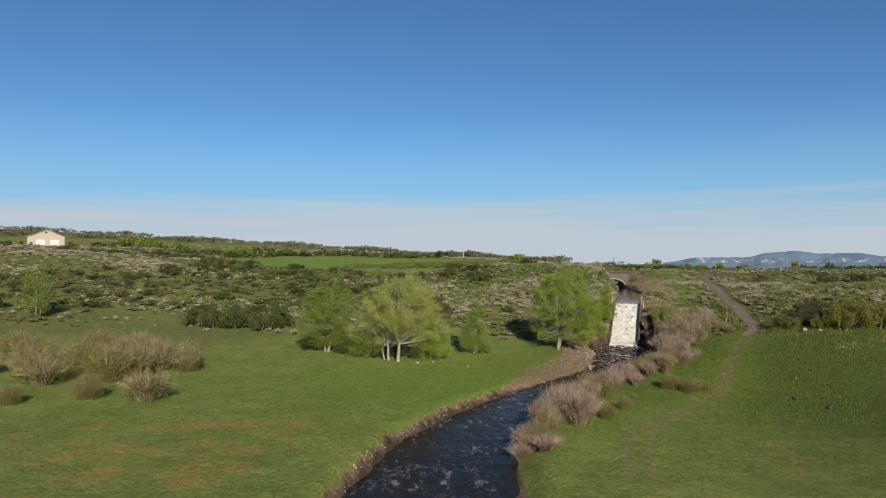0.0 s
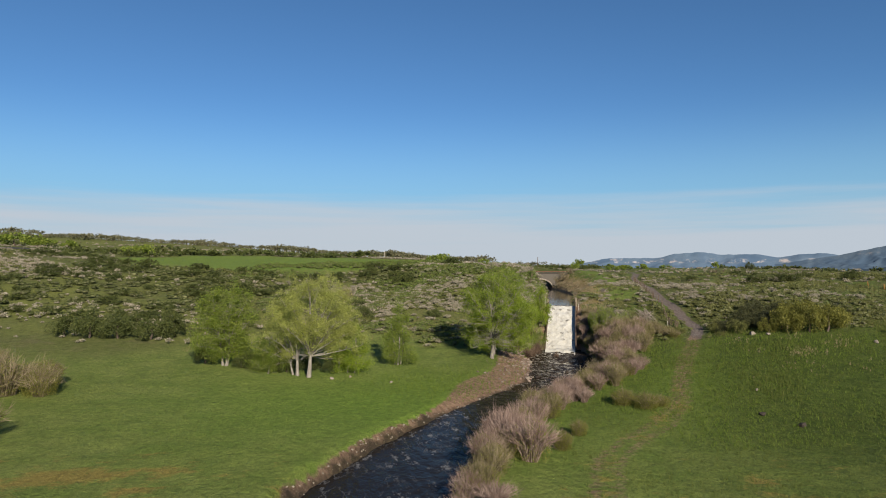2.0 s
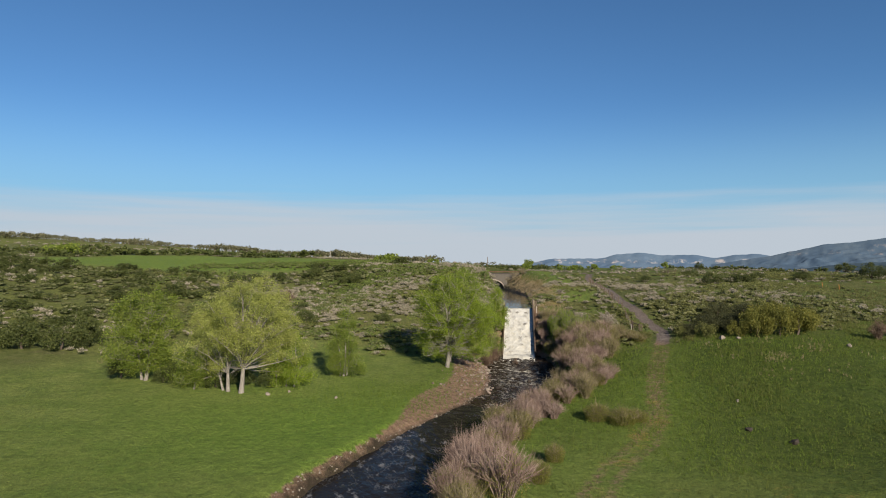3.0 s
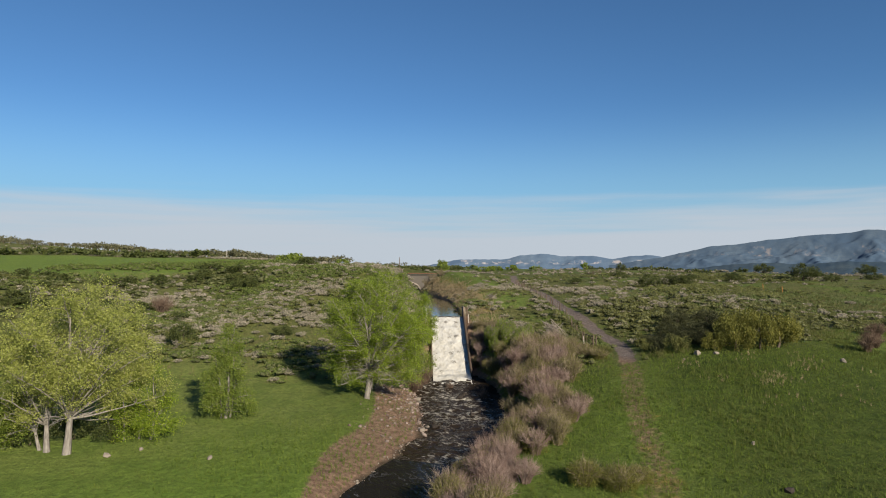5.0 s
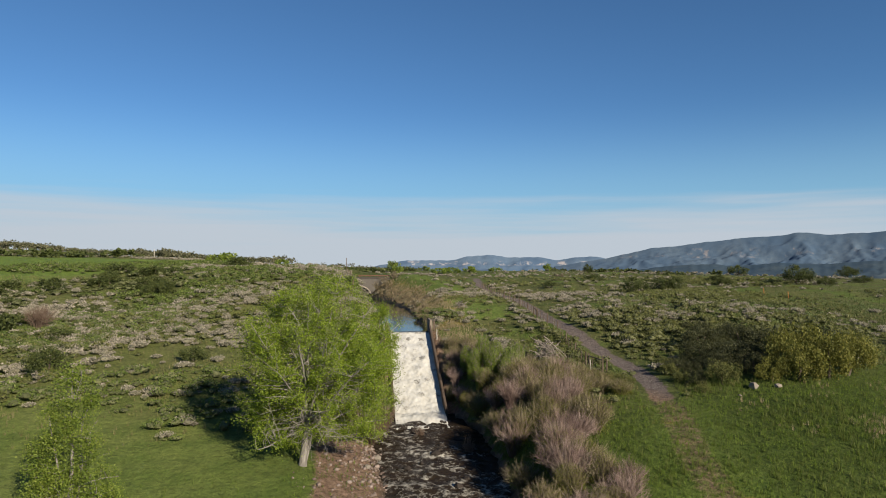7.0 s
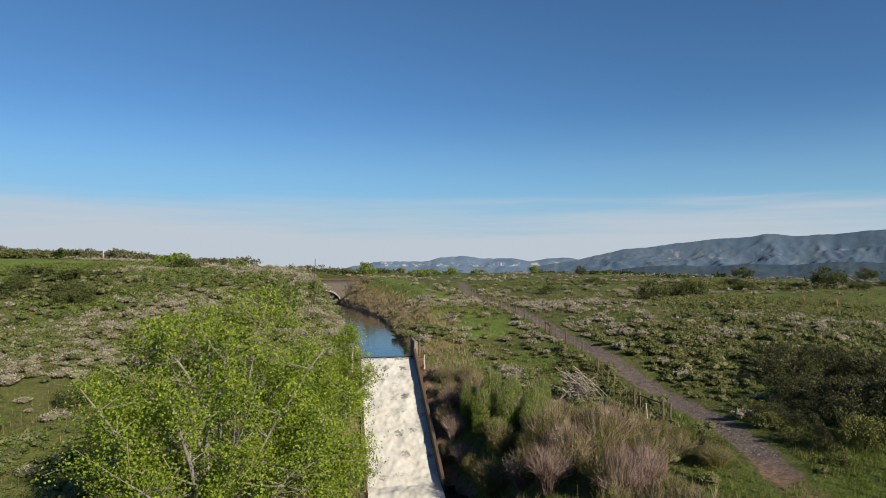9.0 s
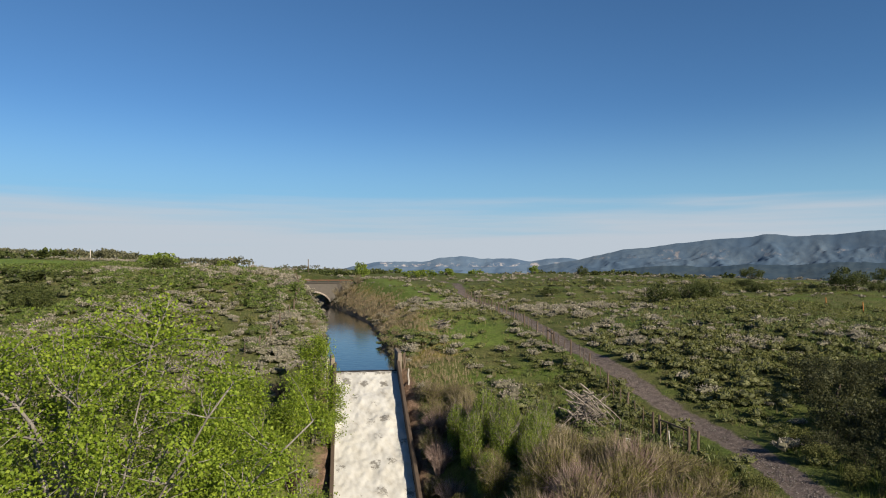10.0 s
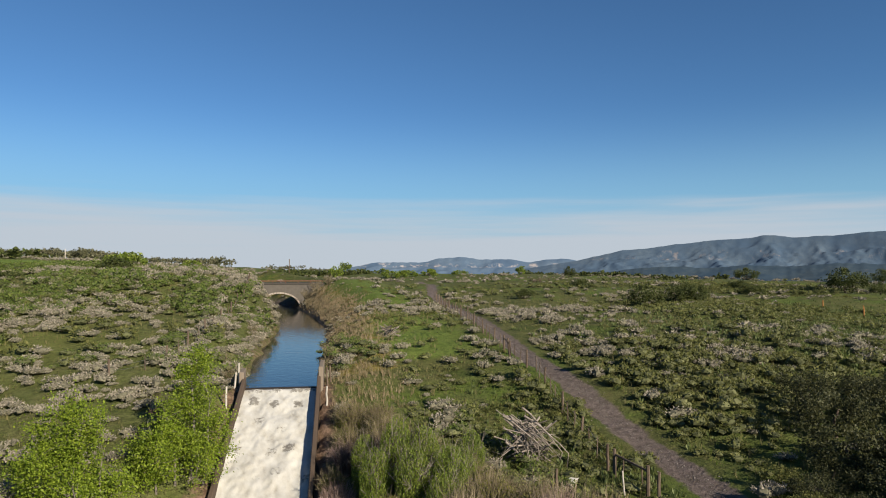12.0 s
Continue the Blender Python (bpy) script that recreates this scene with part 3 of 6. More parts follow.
def build_ground():
    xs, ys = axis(-48, 78, 0.6, -4600, 4700), axis(32, 152, 0.6, -4500, 4700)
    X, Y = np.meshgrid(xs, ys)
    Z = height(X, Y)
    nx, ny = len(xs), len(ys)
    i = (np.arange(ny - 1)[:, None] * nx + np.arange(nx - 1)[None, :]).ravel()
    F = np.stack([i, i + 1, i + nx + 1, i + nx], 1)
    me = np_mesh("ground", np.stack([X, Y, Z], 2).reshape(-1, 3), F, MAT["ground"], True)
    # what covers the soil: bare earth, dry grass, lush grass, brushy hillside
    dc, side, (hw, _) = along(CREEK, X, Y)
    e = dc - hw
    left = side > 0
    dirt = np.where(left, (1 - ease(0.2, 0.6, e)) * (Y < 75), 0) * (Y < 108)
    dirt = np.maximum(dirt, np.where(left & (Y > 70), (1 - ease(0.4 + 3.1 * ease(70, 86, Y), 0.9 + 4.1 * ease(70, 86, Y), e)) * (1 - ease(100, 104, Y)), 0))
    dirt = np.maximum(dirt, (e < np.where(left, 0.1, 0.5)) * 1.0 * (Y < 109))
    dn, sn, (hn, _) = along(CANAL, X, Y)
    dirt = np.maximum(dirt, (1 - ease(0.3, 2.6, dn - hn)) * np.where(sn > 0, 0.42, 0.6) * (Y > 126))
    dirt = np.maximum(dirt, np.where((sn < 0) & (Y > 150), (1 - ease(2, 7, dn - hn)) * 0.45 * (Y < 205), 0))
    dp, _, _ = along(PATH, X, Y)
    dirt = np.maximum(dirt, (1 - ease(0.5, 1.05, dp)))
    dt, _, _ = along(TRACK, X, Y)
    rut = 0.8 * np.exp(-((dt - 0.8) / 0.5) ** 2) + 0.55 * np.exp(-(dt / 1.1) ** 2)
    dirt = np.maximum(dirt, rut * 0.4 * ease(30, 44, Y))
    dirt = np.maximum(dirt, 0.52 * np.exp(-((dt / 0.7) ** 2)) * ease(56, 74, Y))
    dch, _, _ = along(CHUTE, X, Y)
    dirt = np.maximum(dirt, (1 - ease(2.5, 4.5, dch)) * 0.7)
    dry = 0.55 * np.exp(-(dt / 1.6) ** 2) * (1 - 0.3 * ease(74, 92, Y))
    dry = np.maximum(dry, 0.68 * np.exp(-((X + 20) ** 2 / 420 + (Y - 43) ** 2 / 110)) + 0.55 * np.exp(-((X + 20) ** 2 / 260 + (Y - 54) ** 2 / 26)))
    dry = np.maximum(dry, 0.55 * np.exp(-((X - 30) ** 2 / 400 + (Y - 45) ** 2 / 260)))
    dry = np.maximum(dry, 0.85 * np.where((sn < 0) & (Y > 126), np.exp(-(((dn - hn) - 3) / 3.2) ** 2), 0))
    dry = np.maximum(dry, 0.4 * np.exp(-((X + 40) ** 2 / 2500 + (Y - 335) ** 2 / 200)))
    lush = np.exp(-((X - 4) ** 2 / 420 + (Y - 72) ** 2 / 260)) + 0.7 * (1 - ease(0.75, 1.15, field(X, Y))) + 0.5 * np.exp(-((X - 33) ** 2 / 90 + (Y - 84) ** 2 / 300))
    lush = np.maximum(lush, np.exp(-((X - 70) ** 2 / 700 + (Y - 72) ** 2 / 220)))
    hill = ease(104, 120, Y + 0.25 * np.abs(X + 8) * (X < -8) + 9 * wave(X, Y, 0.09, 12)) * (X < 34)
    hill = np.maximum(hill, ease(88, 102, Y + 0.1 * (X - 45)) * (X > 30))
    hill = hill * (1 - 0.95 * (1 - ease(0.8, 1.2, field(X, Y))))
    verge = np.where((sn < 0) & (Y > 128) & (Y < 206), 1 - ease(9, 15, dn - hn), 0)
    hill = hill * (1 - 0.75 * verge)
    lush = np.maximum(lush, 0.6 * verge)
    C = np.stack([dirt, dry, np.clip(lush, 0, 1), hill], 2).reshape(-1, 4)
    at = me.color_attributes.new("cover", "FLOAT_COLOR", "POINT")
    at.data.foreach_set("color", C.astype(np.float32).ravel())
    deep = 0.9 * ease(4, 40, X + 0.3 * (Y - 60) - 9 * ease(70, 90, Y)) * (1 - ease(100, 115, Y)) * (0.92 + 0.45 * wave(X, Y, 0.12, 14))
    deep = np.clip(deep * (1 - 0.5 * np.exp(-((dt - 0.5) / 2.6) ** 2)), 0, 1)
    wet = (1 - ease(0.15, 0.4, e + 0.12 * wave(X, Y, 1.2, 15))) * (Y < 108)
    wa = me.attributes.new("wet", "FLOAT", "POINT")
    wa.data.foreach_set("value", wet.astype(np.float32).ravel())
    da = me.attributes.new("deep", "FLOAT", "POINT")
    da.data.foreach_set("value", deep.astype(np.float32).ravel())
    return tagged(new("ground", me), "grassy meadow and brushy hillsides with bare creek banks", "ground", kind="structure")


build_ground()


# ---- water ----
def strip(line, name, material, lift=0.0, grow=0.5, across=14, step=0.6, ripple=0.0, seed=1):
    pts = np.array(line, float)
    seg = np.hypot(*np.diff(pts[:, :2], axis=0).T)
    s = np.concatenate([[0], np.cumsum(seg)])
    q = np.arange(0, s[-1] + step, step).clip(0, s[-1])
    rows = np.stack([np.interp(q, s, pts[:, k]) for k in range(4)], 1)
    k = np.ones(7) / 7
    for c in (0, 1):
        pad = np.pad(rows[:, c], 3, mode="reflect", reflect_type="odd")
        rows[:, c] = np.convolve(pad, k, "valid")
    T = np.gradient(rows[:, :2], axis=0)
    T /= np.linalg.norm(T, axis=1)[:, None]
    Nn = np.stack([-T[:, 1], T[:, 0]], 1)
    f = np.linspace(-1, 1, across)
    XY = rows[:, None, :2] + Nn[:, None] * ((rows[:, 2] + grow)[:, None] * f[None])[:, :, None]
    Z = np.broadcast_to(rows[:, 3][:, None] + lift, XY.shape[:2]).copy()
    if ripple:
        Z += ripple * (wave(XY[..., 0], XY[..., 1], 2.2, seed) + 0.7 * wave(XY[..., 0], XY[..., 1], 5.0, seed + 1))
    n, m = Z.shape
    i = (np.arange(n - 1)[:, None] * m + np.arange(m - 1)[None]).ravel()
    F = np.stack([i, i + m, i + m + 1, i + 1], 1)
    return np_mesh(name, np.dstack([XY, Z]).reshape(-1, 3), F, material, True)


tagged(new("canal_water", strip(CANAL, "canal_water", MAT["canal"], 0, 1.0)), "still dark canal water mirroring blue sky", "water", kind="structure")
calm = [p for p in CREEK if p[1] <= 76] + [(18.0, 80.2, 3.4, -2.0)]
tagged(new("creek_water", strip(calm, "creek_water", MAT["creek"], 0, 1.2, 16, 0.8, 0.012, 3)), "dark rippled creek water with pale foam streaks", "water", kind="structure")
broken = [(18.0, 80.2, 3.4, -2.0)] + [p for p in CREEK if p[1] > 84]
tagged(new("rapids_water", strip(broken, "rapids_water", MAT["rapids"], 0, 1.0, 40, 0.22, 0.075, 5)), "broken rapid water with white crests below the spillway", "water", kind="structure")


# ---- spillway ----
AX = (LIP - FOOT).to_2d().normalized()
SIDE = Vector((AX.y, -AX.x))
RUN = (LIP - FOOT).to_2d().length
SLOPE = math.degrees(math.atan2(LIP.z - FOOT.z, RUN))
HEAD = math.degrees(math.atan2(-AX.x, AX.y))
SPILL = pose(FOOT.x, FOOT.y, FOOT.z, 0, 0, HEAD)


def chute_point(u, v, w):
    """u to the right, v upstream from the foot (level), w above the sloping bed."""
    return (u, v, w + v * math.tan(radians(SLOPE)))


def sloped_slab(u0, u1, v0, v1, w0, w1, bevel=0.03):
    bm = bmesh.new()
    c = [bm.verts.new(chute_point(u, v, w)) for v in (v0, v1) for u in (u0, u1) for w in (w0, w1)]
    for f in ((0, 1, 3, 2), (4, 6, 7, 5), (0, 4, 5, 1), (2, 3, 7, 6), (0, 2, 6, 4), (1, 5, 7, 3)):
        bm.faces.new([c[k] for k in f])
    bmesh.ops.recalc_face_normals(bm, faces=bm.faces)
    bmesh.ops.bevel(bm, geom=list(bm.edges), offset=bevel, segments=1, affect="EDGES")
    return bm


def build_spillway():
    sp = new("spillway")
    sp.matrix_world = SPILL
    tagged(sp, "sloping concrete spillway chute with low side walls", "spillway")
    part("bed", sloped_slab(-2.5, 2.5, -0.8, RUN, -0.9, -0.25), MAT["stained"], sp)
    for s in (-1, 1):
        part("side_wall", sloped_slab(min(s * 2.2, s * 2.42), max(s * 2.2, s * 2.42), -0.6, RUN + 0.4, -0.8, 0.62 if s < 0 else 0.85), MAT["stained"], sp)
    # upright wing walls beside the still water
    bm = bmesh.new()
    box(bm, 2.42, RUN + 1.5, 5.6 + 0.1, 0.3, 3.2, 2.6, 0.04)
    part("wing_wall", bm, MAT["concrete"], sp)
    bm = bmesh.new()
    box(bm, -1.62, RUN + 1.2, 5.6 + 0.1, 0.3, 1.8, 2.0, 0.04, Matrix.Rotation(radians(3), 4, "Z"))
    part("wing_wall", bm, MAT["concrete"], sp, "tilted weathered concrete wing wall")
    # dark strip put at the crest in place of the dark reflection on the water
    bm = bmesh.new()
    box(bm, 0, RUN + 0.25, 5.56, 4.5, 0.5, 0.26, 0.05)
    part("lip_beam", bm, MAT["rock_dark"], sp, "dark band across the crest, standing in for a dark water reflection")
    return sp


build_spillway()


def build_fall():
    us, vs = np.linspace(-2.2, 2.2, 70), np.linspace(-4.4, RUN + 0.35, 300)
    U, Vv = np.meshgrid(us, vs)
    bump = 0.06 * wave(U, Vv * 0.5, 2.4, 21) + 0.05 * wave(U, Vv * 0.5, 5.0, 22) + 0.02 * wave(U, Vv * 0.6, 11.0, 23)
    steps = 0.02 * np.sin(Vv * 2 * np.pi / 2.3 + 0.8 * np.sin(U * 1.4))
    W = 0.12 + (bump + steps) * ease(RUN + 0.2, RUN - 1.5, Vv) + 0.1 * ease(1.2, -0.4, Vv) * ease(-2.4, -0.6, Vv) - 0.34 * ease(-1.0, -4.2, Vv + 1.1 * wave(U, Vv, 1.3, 26))
    base = np.clip(Vv, -0.1, RUN) * math.tan(radians(SLOPE))
    Z = np.where(Vv > RUN - 0.9, np.minimum(base + W, 5.62), base + W)
    n, m = Z.shape
    i = (np.arange(n - 1)[:, None] * m + np.arange(m - 1)[None]).ravel()
    F = np.stack([i, i + 1, i + m + 1, i + m], 1)
    # thin places where the sheet breaks over the bed's blocks
    thin = np.zeros(U.shape)
    r = np.random.RandomState(25)
    for row in range(7):
        for c in range(3):
            u, v = -1.4 + 1.4 * c + (0.55 if row % 2 else -0.1) + 0.15 * r.normal(), RUN - 1.7 - 2.25 * row + 0.25 * r.normal()
            a = 1.0 if row == 0 else 0.35 + 0.6 * r.rand()
            thin = np.maximum(thin, a * np.exp(-((U - u) / 0.34) ** 4 - ((Vv - v) / 0.42) ** 4))
    for u in (-1.5, -0.3, 0.9, 1.8):
        thin = np.maximum(thin, 0.9 * np.exp(-((U - u) / 0.5) ** 4 - ((Vv - RUN + 0.3) / 0.34) ** 4))
        Z = Z + 0.10 * np.exp(-((U - u) / 0.4) ** 2 - ((Vv - RUN + 0.3) / 0.3) ** 2)
    me = np_mesh("falling_water", np.dstack([U, Vv, Z]).reshape(-1, 3), F, MAT["fall"], True)
    at = me.attributes.new("thin", "FLOAT", "POINT")
    at.data.foreach_set("value", thin.astype(np.float32).ravel())
    ob = new("falling_water", me)
    ob.matrix_world = SPILL
    return tagged(ob, "creamy white water rushing down the spillway", "water", kind="structure")


build_fall()


# ---- stone arch bridge ----
def build_bridge():
    cx, cy = 53.6, 208.6
    br = thing("arch_bridge", cx, cy, 4.4, "old stone arch bridge with a pale arch ring over the canal", "bridge", rz=math.degrees(math.atan2(-0.19, 0.98)))
    half, rise, spring, top, depth = 3.7, 2.4, 0.3, 4.5, 6.0
    n = 24
    ang = [math.pi * k / n for k in range(n + 1)]
    arc = [(-half * math.cos(a), spring + rise * math.sin(a)) for a in ang]
    bm = bmesh.new()
    for y, flip in ((0.0, False), (depth, True)):
        lo = [bm.verts.new((x, y, z)) for x, z in arc]
        hi = [bm.verts.new((x, y, top)) for x, z in arc]
        for k in range(n):
            f = [lo[k], lo[k + 1], hi[k + 1], hi[k]]
            bm.faces.new(f[::-1] if flip else f)
        for s, e in ((-1, 0), (1, n)):
            o = [bm.verts.new((s * 8.5, y, z)) for z in (-1.5, top)]
            i = [bm.verts.new((s * half, y, -1.5))]
            bm.faces.new([o[0], i[0], lo[e], hi[e], o[1]])
        if not flip:
            front = lo
        else:
            for k in range(n):
                bm.faces.new([front[k + 1], front[k], lo[k], lo[k + 1]])
    vs = [bm.verts.new((x, y, top)) for x, y in ((-8.5, 0), (8.5, 0), (8.5, depth), (-8.5, depth))]
    bm.faces.new(vs)
    bmesh.ops.recalc_face_normals(bm, faces=bm.faces)
    part("spandrel", bm, MAT["masonry"], br, "brown rubble stone face")
    for k in range(n):
        a0, a1 = ang[k] + 0.012, ang[k + 1] - 0.012
        bm = bmesh.new()
        c = []
        for y in (-0.08, 0.35):
            for a, q in ((a0, 0.0), (a1, 0.0), (a1, 0.3), (a0, 0.3)):
                c.append(bm.verts.new((-(half + q) * math.cos(a), y, spring + (rise + q) * math.sin(a))))
        for f in ((0, 1, 2, 3), (7, 6, 5, 4), (0, 4, 5, 1), (1, 5, 6, 2), (2, 6, 7, 3), (3, 7, 4, 0)):
            bm.faces.new([c[i] for i in f])
        bmesh.ops.recalc_face_normals(bm, faces=bm.faces)
        part("arch_stone", bm, MAT["ring"], br)
    bm = bmesh.new()
    box(bm, 0, depth / 2, top + 0.12, 17, depth + 0.3, 0.25, 0.03)
    part("deck", bm, MAT["masonry"], br, "weathered brown deck slab")
    bm = bmesh.new()
    box(bm, 0, 0.2, top + 0.62, 17, 0.12, 0.2, 0.02)
    part("rail", bm, MAT["rust"], br, "rusty red guard rail")
    for k in range(8):
        bm = bmesh.new()
        box(bm, -8.2 + k * 2.34, 0.24, top + 0.42, 0.14, 0.14, 0.5, 0.01)
        part("rail_post", bm, MAT["rust"], br)
    bm = bmesh.new()
    box(bm, 8.2, -0.03, top - 1.1, 0.35, 0.05, 0.4, 0.005)
    part("plate", bm, MAT["white"], br, "small white plate")
    return br


build_bridge()


# ---- far mountains ----
def range_mesh(name, crest, r0, r1, low, material, seed, depth=40, deep=0.7):
    az = np.array([c[0] for c in crest])
    el = np.array([c[1] for c in crest])
    A = np.arange(az[0], az[-1], 0.13)
    f = np.linspace(0, 1, depth)
    AA, FF = np.meshgrid(A, f)
    top = np.interp(A, az, el)
    top = np.convolve(np.pad(top, 2, mode="edge"), np.ones(5) / 5, "valid")
    top = top + 0.035 * np.abs(wave(A, A * 0, 2.6, seed + 20)) + 0.02 * wave(A, A * 0, 7.0, seed + 21)
    R = r0 + (r1 - r0) * FF
    x, y = 15 + R * np.sin(np.radians(AA)), 50 + R * np.cos(np.radians(AA))
    crest_z = 12 + r1 * np.tan(np.radians(top))
    ridge = np.array([noise.ridged_multi_fractal(Vector((pa * 0.34 - pf * 1.1, pf * 3.4 + pa * 0.06, seed)), 0.9, 2.1, 7, 1.0, 2.0) for pa, pf in zip(AA.ravel(), FF.ravel())]).reshape(x.shape)
    ridge = 1 - np.clip(ridge / 2.2, 0, 1)
    gully = 0.75 * ridge + 0.25 * sum(np.abs(wave(x, y, k, seed + n)) * w for n, (k, w) in enumerate(((0.004, 0.45), (0.009, 0.3), (0.022, 0.17), (0.05, 0.08))))
    g = FF**1.15
    z = low + (crest_z[None] - low) * g - (crest_z[None] - low) * deep * gully * FF * (1 - FF) * 1.9
    z += (wave(x, y, 0.05, seed + 9) * 5 + wave(x, y, 0.12, seed + 10) * 2.5) * FF * (1 - FF)
    n, m = z.shape
    i = (np.arange(n - 1)[:, None] * m + np.arange(m - 1)[None]).ravel()
    F = np.stack([i, i + 1, i + m + 1, i + m], 1)
    ob = new(name, np_mesh(name, np.dstack([x, y, z]).reshape(-1, 3), F, material, True))
    return ob


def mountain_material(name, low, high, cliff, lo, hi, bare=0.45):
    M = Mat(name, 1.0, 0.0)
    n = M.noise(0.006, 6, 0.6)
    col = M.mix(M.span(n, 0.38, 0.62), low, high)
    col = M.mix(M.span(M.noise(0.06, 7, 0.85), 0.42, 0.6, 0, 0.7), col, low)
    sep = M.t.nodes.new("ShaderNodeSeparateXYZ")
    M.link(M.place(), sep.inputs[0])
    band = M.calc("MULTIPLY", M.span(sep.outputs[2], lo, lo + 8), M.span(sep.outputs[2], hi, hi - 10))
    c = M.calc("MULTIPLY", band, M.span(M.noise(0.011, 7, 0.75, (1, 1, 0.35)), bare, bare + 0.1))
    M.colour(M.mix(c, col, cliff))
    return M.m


# distance haze is painted into these base colours as blue
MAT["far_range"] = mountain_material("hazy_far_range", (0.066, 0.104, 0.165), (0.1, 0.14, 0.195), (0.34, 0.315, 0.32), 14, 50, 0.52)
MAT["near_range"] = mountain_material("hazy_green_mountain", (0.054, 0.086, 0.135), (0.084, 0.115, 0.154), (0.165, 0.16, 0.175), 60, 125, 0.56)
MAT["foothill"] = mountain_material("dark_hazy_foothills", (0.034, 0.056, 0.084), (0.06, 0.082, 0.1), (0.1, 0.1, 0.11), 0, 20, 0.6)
FAR_CREST = [(17.69, -0.17), (19.6, 0.22), (20.8, 0.47), (24.91, 0.48), (26.13, 0.83), (28.31, 0.98), (29.77, 0.74), (32.43, 0.79), (33.87, 0.5), (35.06, 0.7), (36.95, 0.84), (38.13, 0.61), (40.67, 0.28), (43.82, -0.18)]
NEAR_CREST = [(33.63, -0.03), (36.01, 0.36), (37.89, 0.65), (39.75, 1.08), (41.81, 1.55), (43.38, 1.63), (46.02, 1.98), (48.99, 2.31), (51.44, 2.41), (52.31, 2.66), (53.6, 2.54), (54.17, 2.4), (57.14, 2.51), (58.56, 2.68), (60.21, 2.76), (66.21000000000001, 3.0599999999999996), (76.21000000000001, 2.96), (90.21000000000001, 1.7599999999999998)]
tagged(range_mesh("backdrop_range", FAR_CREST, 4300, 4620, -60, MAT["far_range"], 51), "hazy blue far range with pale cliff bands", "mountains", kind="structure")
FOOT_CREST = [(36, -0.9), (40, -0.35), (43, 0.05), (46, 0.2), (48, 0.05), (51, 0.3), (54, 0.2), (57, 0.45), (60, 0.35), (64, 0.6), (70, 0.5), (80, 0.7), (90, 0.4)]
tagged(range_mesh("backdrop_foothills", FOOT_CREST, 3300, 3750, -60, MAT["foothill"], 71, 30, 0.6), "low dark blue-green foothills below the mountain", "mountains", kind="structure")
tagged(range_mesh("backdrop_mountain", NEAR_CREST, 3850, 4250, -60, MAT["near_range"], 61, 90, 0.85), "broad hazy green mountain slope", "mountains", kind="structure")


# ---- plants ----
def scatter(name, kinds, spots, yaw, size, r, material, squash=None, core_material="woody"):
    """Many plants of a few shapes, joined into one mesh: kinds are (corners, faces), spots an array of x, y, z."""
    pick = r.randint(len(kinds), size=len(spots))
    VV, FF, wood, n = [], [], [], 0
    for k, (v, f, *core) in enumerate(kinds):  # core: how many faces, first in the list, are trunk or shade-coloured core
        m = pick == k
        if not m.any():
            continue
        c, s = np.cos(yaw[m])[:, None], np.sin(yaw[m])[:, None]
        sz = size[m][:, None]
        hs = sz if squash is None else sz * squash[m][:, None]
        P = np.stack([(c * v[None, :, 0] - s * v[None, :, 1]) * sz, (s * v[None, :, 0] + c * v[None, :, 1]) * sz, v[None, :, 2] * hs], 2) + spots[m][:, None]
        VV.append(P.reshape(-1, 3))
        FF.append((f[None] + (np.arange(m.sum()) * len(v))[:, None, None] + n).reshape(-1, f.shape[1]))
        wood.append(np.tile(np.arange(len(f)) < (core[0] if core else 0), m.sum()))
        n += P.shape[0] * P.shape[1]
    me = np_mesh(name, np.concatenate(VV), np.concatenate(FF), material)
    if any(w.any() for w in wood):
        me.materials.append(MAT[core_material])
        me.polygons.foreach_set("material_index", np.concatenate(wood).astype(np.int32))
    return me


def on_land(xy, sink=0.03):
    return np.column_stack([xy, height(xy[:, 0], xy[:, 1]) - sink])


def dry_land(x, y, margin=0.6):
    """True away from water, path and spillway."""
    ok = np.ones(np.shape(x), bool)
    for line in (CREEK, CANAL):
        d, _, (hw, _) = along(line, x, y)
        ok &= d > hw + margin
    for line, w in ((PATH, 1.3), (CHUTE, 3.0)):
        ok &= along(line, x, y)[0] > w + margin * 0.3
    ok &= ~((np.abs(x - 53.6) < 14) & (np.abs(y - 211.6) < 5))
    return ok


def bezier(a, b, c, n):
    f = np.linspace(0, 1, n)[:, None]
    return (1 - f) ** 2 * a + 2 * f * (1 - f) * b + f * f * c


def crown_targets(blobs, r):
    out = []
    for cx, cy, cz, rx, ry, rz, n in blobs:
        d = r.normal(size=(n, 3))
        d /= np.linalg.norm(d, axis=1)[:, None]
        rad = (0.3 + 0.7 * r.rand(n) ** 0.4)[:, None]
        lump = 1 + 0.16 * wave(d[:, 0] * 3 + cx, d[:, 1] * 3 + d[:, 2] * 4 + cy, 1.4, 77)[:, None]
        spot = np.array([cx, cy, cz]) + d * rad * lump * np.array([rx, ry, rz])
        # shoots gather in boughs, with gaps between them
        bough = spot[r.randint(max(n // 6, 1), size=n)]
        out.append(spot + (bough - spot) * np.where(np.arange(n) % 3 > 0, 1.0, 0.0)[:, None] + r.normal(size=(n, 3)) * 0.16 * min(rx, rz) ** 0.75 * np.array([1, 1, 0.75]))
    return np.concatenate(out)


